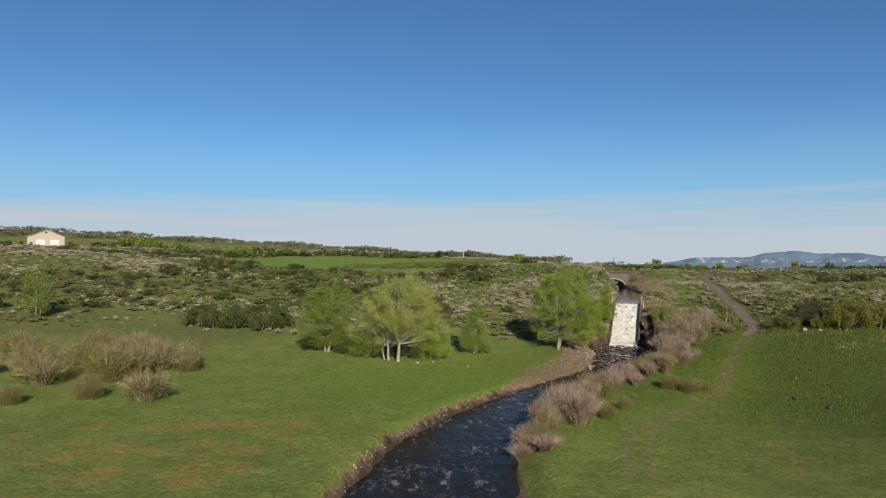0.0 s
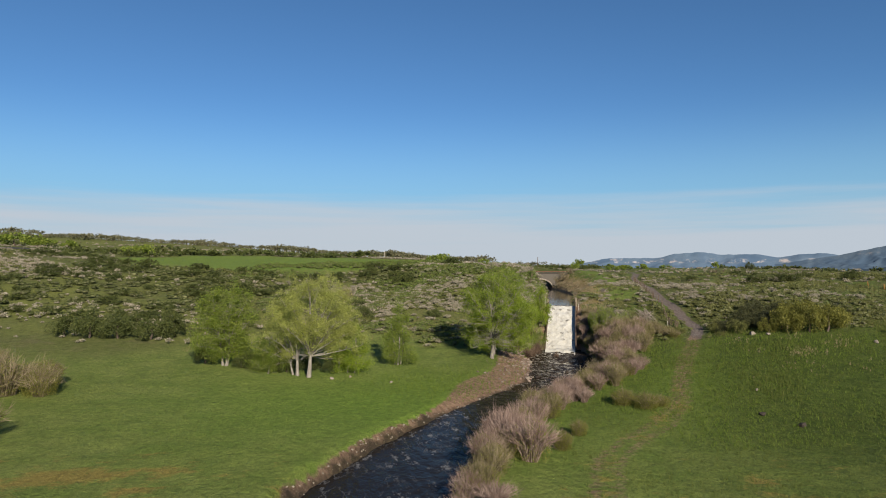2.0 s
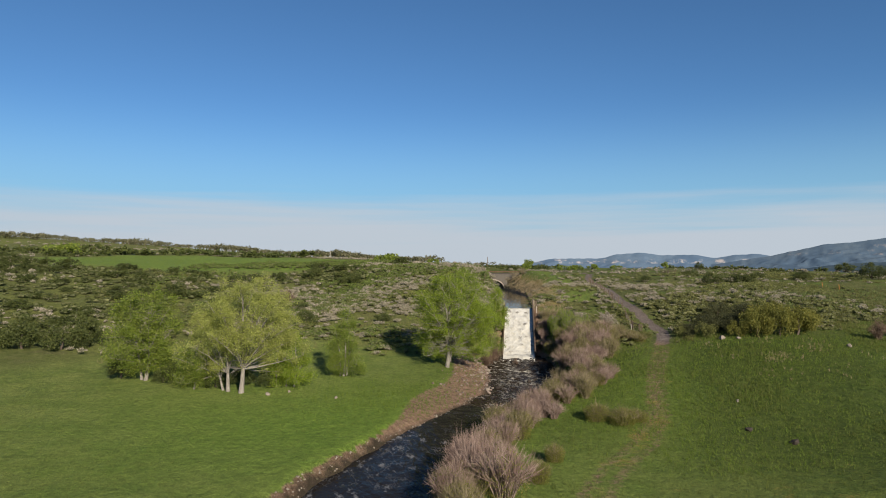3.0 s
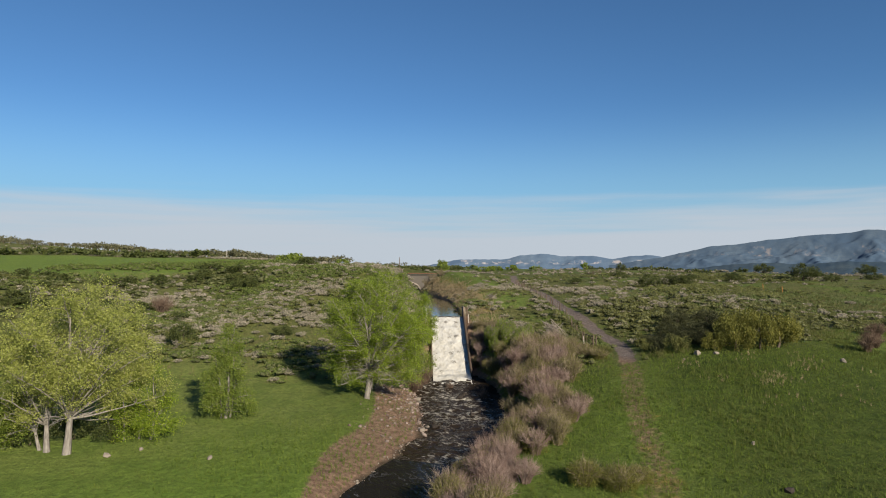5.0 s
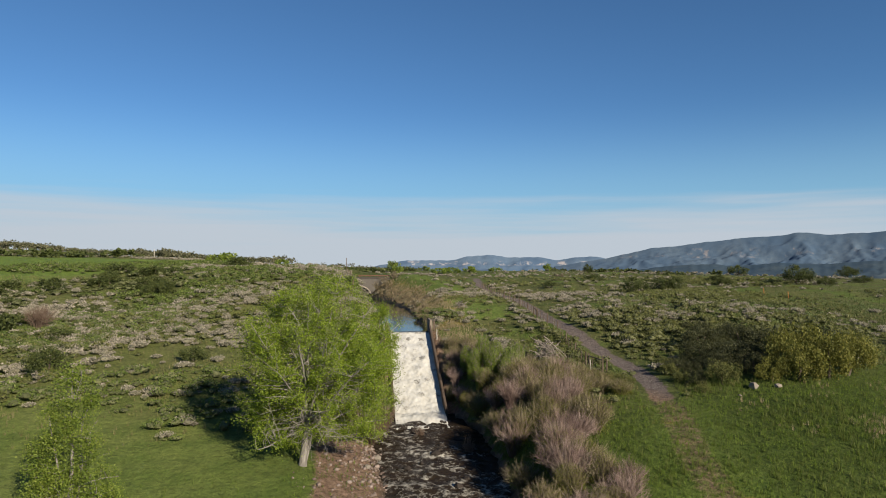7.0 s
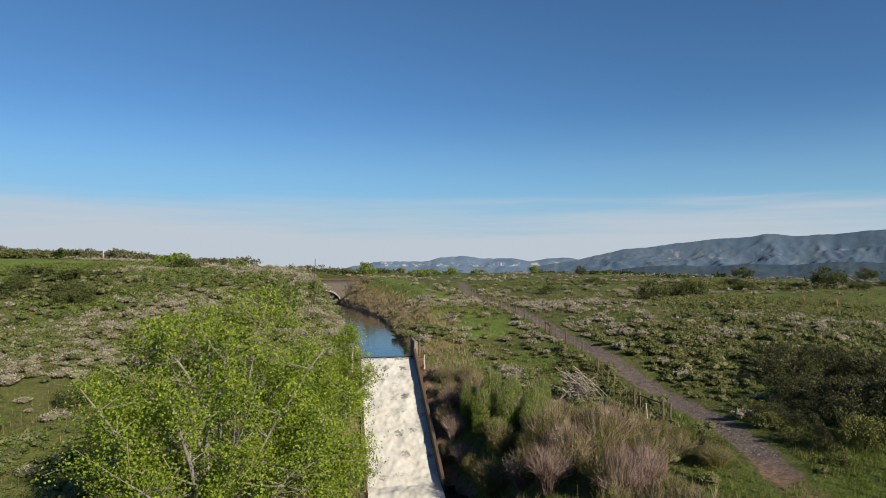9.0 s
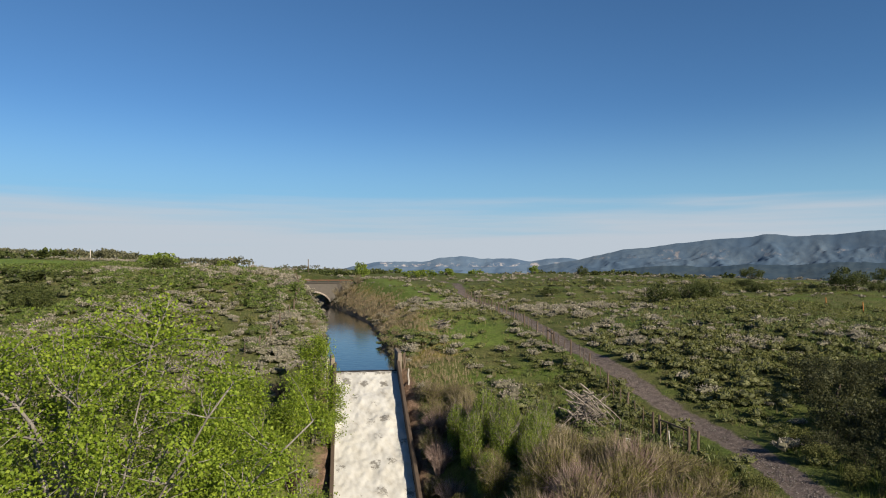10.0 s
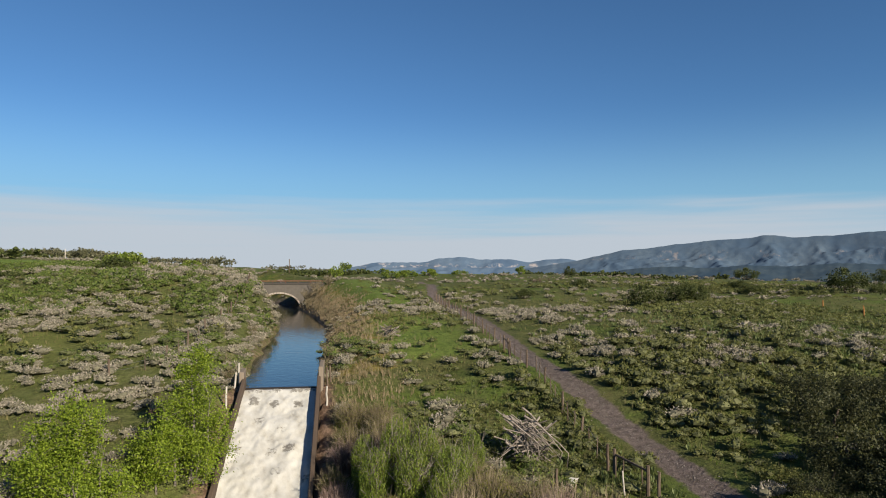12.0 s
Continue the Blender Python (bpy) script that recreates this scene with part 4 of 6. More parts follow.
def build_tree(name, x, y, label, trunks, blobs, seed, limbs=9, leaves=60, leaf=0.13, spread=0.42, bark="bark_pale", foliage="cotton_leaf",
               thick=1.0, dead=0, category="tree", sides=6, low=None, group=""):
    """A tree: trunks as (dx, dy, lean x, lean y, height, radius), crown blobs relative to the foot, limbs and branches that reach into them."""
    r = np.random.RandomState(seed)
    tr = thing(name, x, y, hz(x, y) - 0.1, label, category, group)
    wood, stems = [], []
    for dx, dy, lx, ly, h, rad in trunks:
        p = np.array([(dx + lx * f + 0.12 * math.sin(5 * f + dx), dy + ly * f, h * f) for f in np.linspace(0, 1, 9)])
        q = rad * np.array([1.5, 1.1, 0.95, 0.87, 0.78, 0.66, 0.5, 0.34, 0.2])
        wood.append(tube(p, q, 9))
        stems.append((p, q))
    T = crown_targets(blobs, r)
    T = T[T[:, 2] > 0.25]
    ends = [T[np.argmax(T[:, 2])]]
    D = np.linalg.norm(T - ends[0], axis=1)
    while len(ends) < limbs:
        k = np.argmax(D)
        ends.append(T[k])
        D = np.minimum(D, np.linalg.norm(T - T[k], axis=1))
    lines = []
    for e in ends:
        p, q = min(stems, key=lambda s: np.hypot(*(s[0][:, :2].mean(0) - e[:2])))
        want = max(0.2 * p[-1, 2], e[2] - 1.5 * np.hypot(*(e[:2] - p[4, :2])) - 0.8)
        k = int(np.argmin(np.abs(p[:, 2] - want)))
        k = min(k, 7)
        mid = p[k] + (e - p[k]) * np.array([0.36, 0.36, 0.56]) + r.normal(size=3) * 0.16
        line = bezier(p[k], mid, e, 9) + np.cumsum(r.normal(size=(9, 3)), 0) * 0.035
        line[0] = p[k]
        r0 = min(q[k] * 0.55, 0.1) * thick
        lines.append((line, np.linspace(r0, 0.014 * thick, 9)))
        wood.append(tube(line, lines[-1][1], sides))
    node_p = np.concatenate([l[2:] for l, _ in lines] + [p[3:] for p, _ in stems])
    node_r = np.concatenate([w[2:] for _, w in lines] + [q[3:] * 0.4 for _, q in stems])
    twig_at = []
    for t in T:
        d = node_p - t
        cost = np.linalg.norm(d, axis=1) + 1.2 * np.maximum(d[:, 2] + 0.2, 0)
        k = int(np.argmin(cost))
        s = node_p[k]
        mid = (s + t) / 2 + r.normal(size=3) * 0.12 + np.array([0, 0, 0.08])
        line = bezier(s, mid, t, 4)
        wood.append(tube(line, np.linspace(min(node_r[k] * 0.7, 0.032 * thick), 0.007 * thick, 4), 3))
        twig_at.append(line)
    Vw, Fw = merge(wood)
    part("trunk", np_mesh("trunk", Vw, Fw, MAT[bark], True), parent=tr)
    m = len(T)
    n = m * leaves
    which = r.randint(m, size=n)
    tw = np.stack(twig_at)
    f = 0.45 + 0.6 * r.rand(n)
    f = np.clip(f, 0, 1) * 2.999
    i = np.minimum(f.astype(int), 2)
    g = (f - i)[:, None]
    base = tw[which, i] * (1 - g) + tw[which, i + 1] * g
    C = base + r.normal(size=(n, 3)) * spread * (0.5 + r.rand(n, 1))
    C = C[C[:, 2] > 0.1]
    part("crown", np_mesh("crown", *quads(C, leaf, r, 0.5), MAT[foliage]), parent=tr)
    if dead:
        snags = []
        for _ in range(dead):
            p, q = stems[r.randint(len(stems))]
            k = r.randint(2, 6)
            a = r.rand() * 6.28
            L = 1.2 + 2.4 * r.rand()
            e = p[k] + np.array([math.cos(a) * L, math.sin(a) * L, -0.2 + 0.8 * r.rand()])
            line = bezier(p[k], (p[k] + e) / 2 + np.array([0, 0, 0.35]), e, 5) + np.cumsum(r.normal(size=(5, 3)), 0) * 0.05
            snags.append(tube(line, np.linspace(0.025 + 0.03 * r.rand() ** 2, 0.009, 5), 4))
            for _ in range(4):
                s = line[r.randint(2, 5)]
                snags.append(tube(np.stack([s, s + r.normal(size=3) * 0.5 - np.array([0, 0, 0.2])]), [0.014, 0.006], 3))
        part("dead_branches", np_mesh("dead_branches", *merge(snags), MAT["bark_pale"]), parent=tr, label="bare grey dead branches")
    return tr


def twig_shrub(r, stems, spread, twigs=3, droop=0.15):
    """A shrub of thin stems from one root, about 1 high and 1 in radius: corners and triangles."""
    out = []
    for _ in range(stems):
        a, k = r.rand() * 6.28, r.rand() ** 0.6
        d = np.array([math.cos(a) * k * spread, math.sin(a) * k * spread, 0.0])
        h = (1.0 - 0.35 * k * k) * (0.72 + 0.35 * r.rand())
        s = np.array([d[0] * 0.22, d[1] * 0.22, 0.0]) + r.normal(size=3) * 0.03 * np.array([1, 1, 0])
        e = d + np.array([0, 0, h])
        m = (s + e) / 2 + np.array([-d[0] * 0.15, -d[1] * 0.15, 0.12 + droop * k])
        line = bezier(s, m, e, 3) + np.cumsum(r.normal(size=(3, 3)), 0) * 0.014
        out.append(tube(line, np.linspace(0.012, 0.004, 3), 3))
        n = 4 * twigs
        f = 0.65 + 1.35 * r.rand(n)
        i = np.minimum(f.astype(int), 1)
        q = line[i] + (line[i + 1] - line[i]) * (f - i)[:, None]
        t = (line[2] - line[1])[None] * 0.36 + r.normal(size=(n, 3)) * 0.10 + np.array([0, 0, 0.05])
        out.append(spikes(q, t, 1.0, 0.006, r))
    return merge(out)


def spikes(base, way, length, width, r):
    """Thin pointed blades from base along way, one triangle each."""
    n = len(base)
    s = np.cross(way, r.normal(size=(n, 3)))
    s /= np.linalg.norm(s, axis=1)[:, None] + 1e-9
    w = (width * (0.7 + 0.6 * r.rand(n)))[:, None]
    tip = base + way * (length * (0.6 + 0.8 * r.rand(n)))[:, None]
    return np.stack([base - s * w, base + s * w, tip], 1).reshape(-1, 3), np.arange(3 * n).reshape(-1, 3)


def bush_leaves(r, n, size, lumps=7, flat=0.85, up=0.4):
    """A lumpy dome of leaves, about 1 in radius and 1 high."""
    L = []
    for _ in range(2 * lumps):
        a, k = r.rand() * 6.28, 0.78 * r.rand() ** 0.5
        rad = 0.14 + 0.2 * r.rand()
        L.append((math.cos(a) * k, math.sin(a) * k, rad * 0.7 + (0.86 - rad * 0.7) * r.rand() ** 0.6 * (1 - 0.6 * k * k), rad))
    L = np.array(L)
    w = r.randint(len(L), size=n)
    d = r.normal(size=(n, 3))
    d /= np.linalg.norm(d, axis=1)[:, None]
    C = L[w, :3] + d * (L[w, 3] * (0.45 + 0.62 * r.rand(n)))[:, None] * np.array([1, 1, flat])
    C = C[C[:, 2] > 0.02]
    return quads(C, size, r, up)


def solid_bush(r, leaves, size, lumps=5, flat=0.75):
    """A dense low bush: lumpy inner masses coloured as shade under a coat of small leaves, all triangles, the masses
    first.
    """
    out, coat = [], []
    for k in range(lumps):
        a, q = r.rand() * 6.28, (0.0 if k == 0 else 0.3 + 0.3 * r.rand())
        c = np.array([math.cos(a) * q, math.sin(a) * q, 0.34 + 0.3 * r.rand() * (1 - q)])
        rad = 0.34 + 0.16 * r.rand()
        v, f = pebble(r, 0.9)
        out.append((v * rad * 1.5 * np.array([1, 1, flat]) + c * np.array([1, 1, flat]), f))
        n = leaves // lumps
        d = r.normal(size=(n, 3))
        d[:, 2] = np.abs(d[:, 2]) * 0.9 - 0.15
        d /= np.linalg.norm(d, axis=1)[:, None]
        base = (c + d * rad * (0.72 + 0.28 * r.rand(n, 1))) * np.array([1, 1, flat])
        way = d + np.array([0, 0, 0.55]) + r.normal(size=(n, 3)) * 0.55
        way /= np.linalg.norm(way, axis=1)[:, None]
        coat.append(spikes(base, way, size, size * 0.32, r))
    return (*merge(out + coat), 20 * lumps)


def bush_stem(r):
    """One crooked short trunk."""
    p = np.array([(0, 0, 0), (0.03, 0.02, 0.15), (-0.02, 0.05, 0.32), (0.05, 0.0, 0.55)]) + r.normal(size=(4, 3)) * 0.02
    return tube(p, [0.06, 0.05, 0.035, 0.015], 6)


# ---- the large trees on the meadow ----
GROVE = "cottonwoods on the meadow"
build_tree("cottonwood", 16.7, 96.2, "bright green cottonwood with a pale bare trunk by the rapids",
           [(0, 0, 0.5, 0.4, 9.6, 0.19), (0.1, 0.1, 1.6, 0.6, 7.4, 0.09)], [(1.0, 0.8, 6.9, 4.7, 4.4, 4.7, 900), (-0.5, 1.2, 3.6, 3.2, 3.0, 2.6, 270), (3.9, 0.6, 4.2, 2.4, 2.4, 3.2, 240), (1.0, 1.6, 3.0, 3.2, 2.4, 1.8, 160)],
           11, 44, 104, 0.072, 0.2, foliage="cotton_leaf", dead=150, thick=1.4, group=GROVE)
build_tree("cottonwood", -5.9, 86.6, "tall pale-leaved cottonwood with twin pale trunks on the meadow",
           [(0, 0, 0.2, 0.3, 9.8, 0.2), (-1.2, 0.8, -0.6, 0.3, 7.6, 0.16), (-1.7, 1.4, -1.6, 0.6, 5.6, 0.1)],
           [(0.4, 0.6, 7.3, 4.7, 4.5, 4.3, 800), (-3.4, 1.2, 4.8, 2.8, 2.6, 2.8, 170), (3.4, 1.4, 4.6, 2.6, 2.4, 2.8, 160)],
           12, 56, 80, 0.086, 0.22, foliage="pale_leaf", dead=30, thick=0.9, group=GROVE)
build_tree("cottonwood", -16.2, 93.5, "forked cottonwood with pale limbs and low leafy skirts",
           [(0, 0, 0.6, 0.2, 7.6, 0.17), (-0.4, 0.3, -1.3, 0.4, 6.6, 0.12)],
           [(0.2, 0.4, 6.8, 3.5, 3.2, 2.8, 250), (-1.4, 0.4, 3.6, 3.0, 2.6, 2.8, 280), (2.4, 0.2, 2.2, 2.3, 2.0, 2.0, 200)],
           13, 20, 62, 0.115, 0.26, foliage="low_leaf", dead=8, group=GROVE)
build_tree("cottonwood", 4.3, 92.4, "young narrow cottonwood with thin pale stems",
           [(0, 0, 0.3, 0.1, 7.3, 0.10), (0.3, 0.2, 0.5, 0.2, 5.8, 0.07), (-0.3, 0.1, -0.4, 0.1, 5.2, 0.06)],
           [(0.1, 0.1, 5.7, 0.95, 0.95, 1.9, 70), (0.1, 0.1, 3.2, 1.6, 1.5, 1.8, 130), (0.2, 0, 1.2, 2.2, 2.0, 1.3, 190)],
           14, 16, 84, 0.075, 0.2, foliage="bright_leaf", group=GROVE)
build_tree("cottonwood_sapling", -0.9, 88.4, "leafy cottonwood saplings beside the twin trunks",
           [(0, 0, 0.3, 0.1, 4.8, 0.07), (-0.7, 0.4, -0.5, 0.1, 4.2, 0.06), (-1.6, 0.2, -0.4, 0.2, 3.4, 0.05)],
           [(-0.1, 0, 3.3, 1.6, 1.5, 2.0, 120), (-1.3, 0.2, 1.8, 1.6, 1.4, 1.5, 110), (0.2, -0.2, 1.2, 1.5, 1.4, 1.1, 80)],
           15, 14, 60, 0.085, 0.24, foliage="cotton_leaf", group=GROVE)
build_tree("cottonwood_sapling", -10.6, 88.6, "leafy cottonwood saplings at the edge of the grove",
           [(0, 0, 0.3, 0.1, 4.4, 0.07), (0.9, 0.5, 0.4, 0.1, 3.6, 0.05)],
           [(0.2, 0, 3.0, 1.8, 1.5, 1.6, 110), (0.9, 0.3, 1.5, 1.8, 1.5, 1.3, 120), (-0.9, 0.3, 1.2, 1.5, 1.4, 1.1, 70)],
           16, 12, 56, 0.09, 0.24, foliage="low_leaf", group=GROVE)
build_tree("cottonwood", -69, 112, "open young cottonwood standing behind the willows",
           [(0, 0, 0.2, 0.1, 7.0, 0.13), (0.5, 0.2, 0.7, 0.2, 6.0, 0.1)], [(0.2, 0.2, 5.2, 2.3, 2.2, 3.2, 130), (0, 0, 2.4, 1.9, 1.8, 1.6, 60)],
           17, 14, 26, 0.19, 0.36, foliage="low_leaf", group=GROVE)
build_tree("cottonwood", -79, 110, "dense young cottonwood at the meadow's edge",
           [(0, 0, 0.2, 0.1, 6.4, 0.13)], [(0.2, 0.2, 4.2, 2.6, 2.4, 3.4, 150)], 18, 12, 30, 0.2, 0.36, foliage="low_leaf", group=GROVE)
# saplings beside the spillway
BESIDE = "saplings beside the spillway"
build_tree("aspen_sapling", 28.7, 117.0, "slender bright green sapling beside the spillway",
           [(0, 0, 0.2, 0.3, 6.0, 0.08), (0.5, -0.4, 0.5, 0, 4.4, 0.05), (-0.6, -0.2, -0.6, 0, 4.2, 0.05), (-1.4, -0.8, -0.5, 0, 3.4, 0.04)],
           [(0.2, 0.3, 4.8, 1.0, 1.0, 1.7, 130), (0, 0, 3.0, 1.8, 1.6, 1.5, 200), (-0.3, -0.5, 1.4, 2.3, 1.9, 1.3, 230), (-1.9, -1.2, 1.7, 1.5, 1.3, 1.5, 120)],
           21, 16, 62, 0.075, 0.17, bark="bark_grey", foliage="cotton_leaf", group=BESIDE)
build_tree("aspen_sapling", 23.9, 112.6, "slender bright green sapling beside the spillway",
           [(0, 0, -0.2, 0.1, 5.8, 0.08), (-0.8, 0.3, -0.5, 0, 4.6, 0.06), (0.9, 0.2, 0.3, 0, 3.8, 0.05)],
           [(-0.1, 0, 4.6, 1.2, 1.1, 1.7, 120), (-0.6, 0.2, 2.9, 2.0, 1.6, 1.5, 200), (0.2, -0.2, 1.4, 2.5, 2.0, 1.3, 230)],
           22, 16, 62, 0.075, 0.18, bark="bark_grey", foliage="cotton_leaf", group=BESIDE)
build_tree("aspen_sapling", 26.3, 108.8, "low leafy sapling on the rocky bank", [(0, 0, 0.1, 0.1, 3.4, 0.05), (-0.7, 0.2, -0.4, 0, 2.8, 0.04)],
           [(0, 0, 2.2, 1.2, 1.1, 1.3, 80), (-0.6, 0, 1.2, 1.4, 1.2, 1.0, 80)], 23, 8, 50, 0.075, 0.2, bark="bark_grey", foliage="bright_leaf", group=BESIDE)


# ---- willows ----
def willow_kind(seed, stems, spread, twig, leaf=None, leaves=0, twigs=2):
    """One willow to copy: stems, and young leaves where it has any."""
    r = np.random.RandomState(seed)
    me = [np_mesh("twig_tangle", *twig_shrub(r, stems, spread, twigs), MAT[twig], True)]
    if leaves:
        a = r.rand(leaves) * 6.28
        k = r.rand(leaves) ** 0.5 * spread * 0.95
        z = (0.12 + 0.86 * r.rand(leaves)) * (1.02 - 0.42 * (k / spread) ** 2)
        k = k * (0.7 + 0.3 * z)
        me.append(np_mesh("foliage", *quads(np.column_stack([np.cos(a) * k, np.sin(a) * k, z]), 0.028, r, 0.2, 1.4), MAT[leaf]))
    return me


WILLOW = {
    "pink": [willow_kind(31 + k, 170, 0.95, "twig_pink", None, 0, 3) for k in range(3)],
    "pink_gold": [willow_kind(36 + k, 160, 0.95, "twig_pink", "gold_leaf", 1800, 3) for k in range(2)],
    "tan": [willow_kind(41 + k, 170, 0.95, "twig_tan", "gold_leaf", 1800) for k in range(2)],
    "tan_gold": [willow_kind(46 + k, 150, 0.95, "twig_tan", "gold_leaf", 4500) for k in range(2)],
    "green": [willow_kind(51 + k, 80, 0.7, "bark_grey", "bright_leaf", 8000, 1) for k in range(2)],
    "gold": [willow_kind(56 + k, 120, 0.95, "twig_tan", "gold_leaf", 6500, 1) for k in range(2)],
    "dry": [willow_kind(66 + k, 60, 0.9, "twig_tan", None, 0, 1) for k in range(2)],
    "red": [willow_kind(61 + k, 130, 0.85, "twig_red") for k in range(2)],
}
WORDS = {
    "pink": "bare pinkish-brown twiggy willow on the creek bank",
    "pink_gold": "pinkish-brown twiggy willow with a yellow-green lower half",
    "tan": "bare tan twiggy willow on the meadow",
    "tan_gold": "tan twiggy willow with sparse yellow-green leaves",
    "green": "upright willow in fresh green leaf",
    "gold": "low yellow-green willow at the meadow's edge",
    "dry": "low dry pinkish-tan shrub on the canal bank",
    "red": "bare reddish-brown twiggy shrub on the stony bank",
}


def put_willow(kind, x, y, radius, tall, r, group):
    me = WILLOW[kind][r.randint(len(WILLOW[kind]))]
    ob = new("willow")
    tagged(ob, WORDS[kind], "shrub", group)
    ob.matrix_world = pose(x, y, hz(x, y) - 0.08, 0, 0, r.rand() * 360) @ Matrix.Diagonal((radius, radius, tall, 1))
    for m in me:
        part(m.name.split(".")[0], m, parent=ob)
    return ob


def plant_willows():
    r = np.random.RandomState(70)
    # thicket on the creek's far bank
    for y in np.arange(47.5, 107, 1.0):
        cx = np.interp(y, [c[1] for c in CREEK], [c[0] for c in CREEK])
        hw = np.interp(y, [c[1] for c in CREEK], [c[2] for c in CREEK])
        wide = np.interp(y, [47, 58, 66, 75, 90, 105], [0.9, 2.2, 2.2, 3.0, 4.4, 5.0])
        for _ in range(1 if y < 74 else 2):
            o = (hw + 0.5 + wide * r.rand()) * 1.12
            x = cx + o + 0.4 * r.normal()
            yy = y - 0.45 * o + 0.5 * r.normal() + 1.8
            kind = r.choice(["pink", "pink", "pink_gold", "pink_gold", "tan", "tan_gold"])
            tall = (1.4 + 0.9 * r.rand()) * np.interp(y, [47, 56, 80, 95, 106], [0.75, 1.1, 1.0, 1.15, 1.2])
            put_willow(kind, x, yy, 1.05 + 0.5 * r.rand(), tall, r, "willows along the creek")
    put_willow("pink_gold", 11.2, 54.6, 2.0, 2.9, r, "willows along the creek")
    put_willow("pink", 10.0, 57.0, 1.8, 2.7, r, "willows along the creek")
    for x, y, s, h in ((26.2, 70.4, 1.6, 1.5), (24.4, 71.5, 1.4, 1.6), (27.8, 70.8, 1.2, 1.1), (14.2, 57.2, 0.9, 1.5), (16.8, 61.4, 0.9, 1.3)):
        put_willow("gold", x, y, s, h, r, "willows along the creek")
    # fresh green clumps and tan stems beside the spillway
    for x, y, s, h in ((35.4, 109.6, 1.1, 3.0), (36.6, 108.4, 1.2, 3.2), (37.8, 109.8, 1.1, 2.8), (35.8, 112.0, 1.0, 2.6), (34.6, 106.6, 0.9, 2.3), (37.2, 106.8, 1.0, 2.5), (36.8, 110.6, 1.2, 3.3), (39.0, 108.6, 1.1, 3.0), (38.0, 107.6, 1.2, 3.1), (40.2, 109.8, 1.0, 2.4)):
        put_willow("green", x, y, s * 1.15, h * (0.8 + 0.3 * r.rand()), r, "willows beside the spillway")
    for x, y, s, h in ((38.4, 104.8, 1.5, 2.4), (40.2, 104.0, 1.5, 2.3), (39.6, 101.6, 1.6, 2.4), (36.6, 103.6, 1.5, 2.4), (41.4, 101.8, 1.4, 2.0), (37.4, 100.6, 1.6, 2.5), (38.6, 98.2, 1.5, 2.2)):
        put_willow("tan_gold" if x < 40 else "tan", x, y, s, h, r, "willows beside the spillway")
    for x, y, s, h in ((37.2, 118.2, 1.2, 1.6), (38.6, 117.4, 1.1, 1.4), (36.4, 116.0, 1.0, 1.5), (35.6, 114.4, 1.0, 1.7), (37.6, 114.2, 1.3, 1.7), (36.6, 112.8, 1.1, 1.8), (38.8, 112.4, 1.2, 1.6), (34.4, 111.6, 0.9, 1.8), (33.8, 109.0, 0.9, 1.7), (39.6, 109.4, 1.2, 1.7), (39.4, 107.0, 1.3, 1.9), (38.2, 115.8, 1.1, 1.5)):
        put_willow("pink" if y < 115 and x < 37 else "tan", x, y, s, h, r, "willows beside the spillway")
    for x, y, s, h in ((24.3, 104.6, 1.4, 2.0), (25.6, 106.4, 1.3, 2.2), (23.2, 102.6, 1.1, 1.5), (22.4, 105.6, 1.3, 1.8), (27.6, 103.6, 0.5, 1.4), (29.4, 98.6, 0.6, 1.8), (26.6, 113.4, 1.3, 1.8), (28.0, 121.6, 1.2, 1.5)):
        put_willow("red", x, y, s, h, r, "shrubs on the stony bank")
    for k in range(44):
        y = 128 + 74 * r.rand()
        cx, hw = np.interp(y, [c[1] for c in CANAL], [c[0] for c in CANAL]), np.interp(y, [c[1] for c in CANAL], [c[2] for c in CANAL])
        right = k % 4 > 0
        x = cx + (hw + 0.7 + 1.6 * r.rand() ** 1.5) * (1 if right else -1)
        put_willow("dry", x, y, 0.6 + 0.4 * r.rand(), 0.7 + 0.5 * r.rand(), r, "dry shrubs along the canal")
    for x, y, s, h in ((57.6, 203.6, 1.8, 2.2), (59.8, 205.4, 1.9, 2.4), (58.8, 200.4, 1.7, 1.8), (61.6, 203.0, 1.8, 1.7), (56.6, 198.6, 1.2, 1.4), (62.4, 206.4, 1.6, 1.8)):
        put_willow("dry", x, y, s, h, r, "dry shrubs along the canal")
    # tangle at the foot of the spillway wall and up to the path
    tangle = np.random.RandomState(77)
    for x, y, s, h, kind in ((33.7, 107.6, 0.9, 1.6, "gold"), (34.6, 105.9, 1.0, 1.8, "tan_gold"), (33.5, 110.4, 0.7, 1.4, "tan_gold"), (35.4, 107.9, 0.9, 1.5, "gold"), (34.6, 113.0, 0.9, 1.6, "tan_gold"),
                             (35.2, 103.6, 1.1, 1.8, "gold"), (42.8, 100.2, 1.2, 1.2, "gold"), (43.6, 102.6, 1.1, 1.0, "tan_gold"), (42.2, 103.6, 1.2, 1.3, "gold"), (41.4, 99.0, 1.3, 1.4, "tan"), (42.0, 97.0, 1.2, 1.2, "tan_gold")):
        put_willow(kind, x, y, s, h, tangle, "willows beside the spillway")
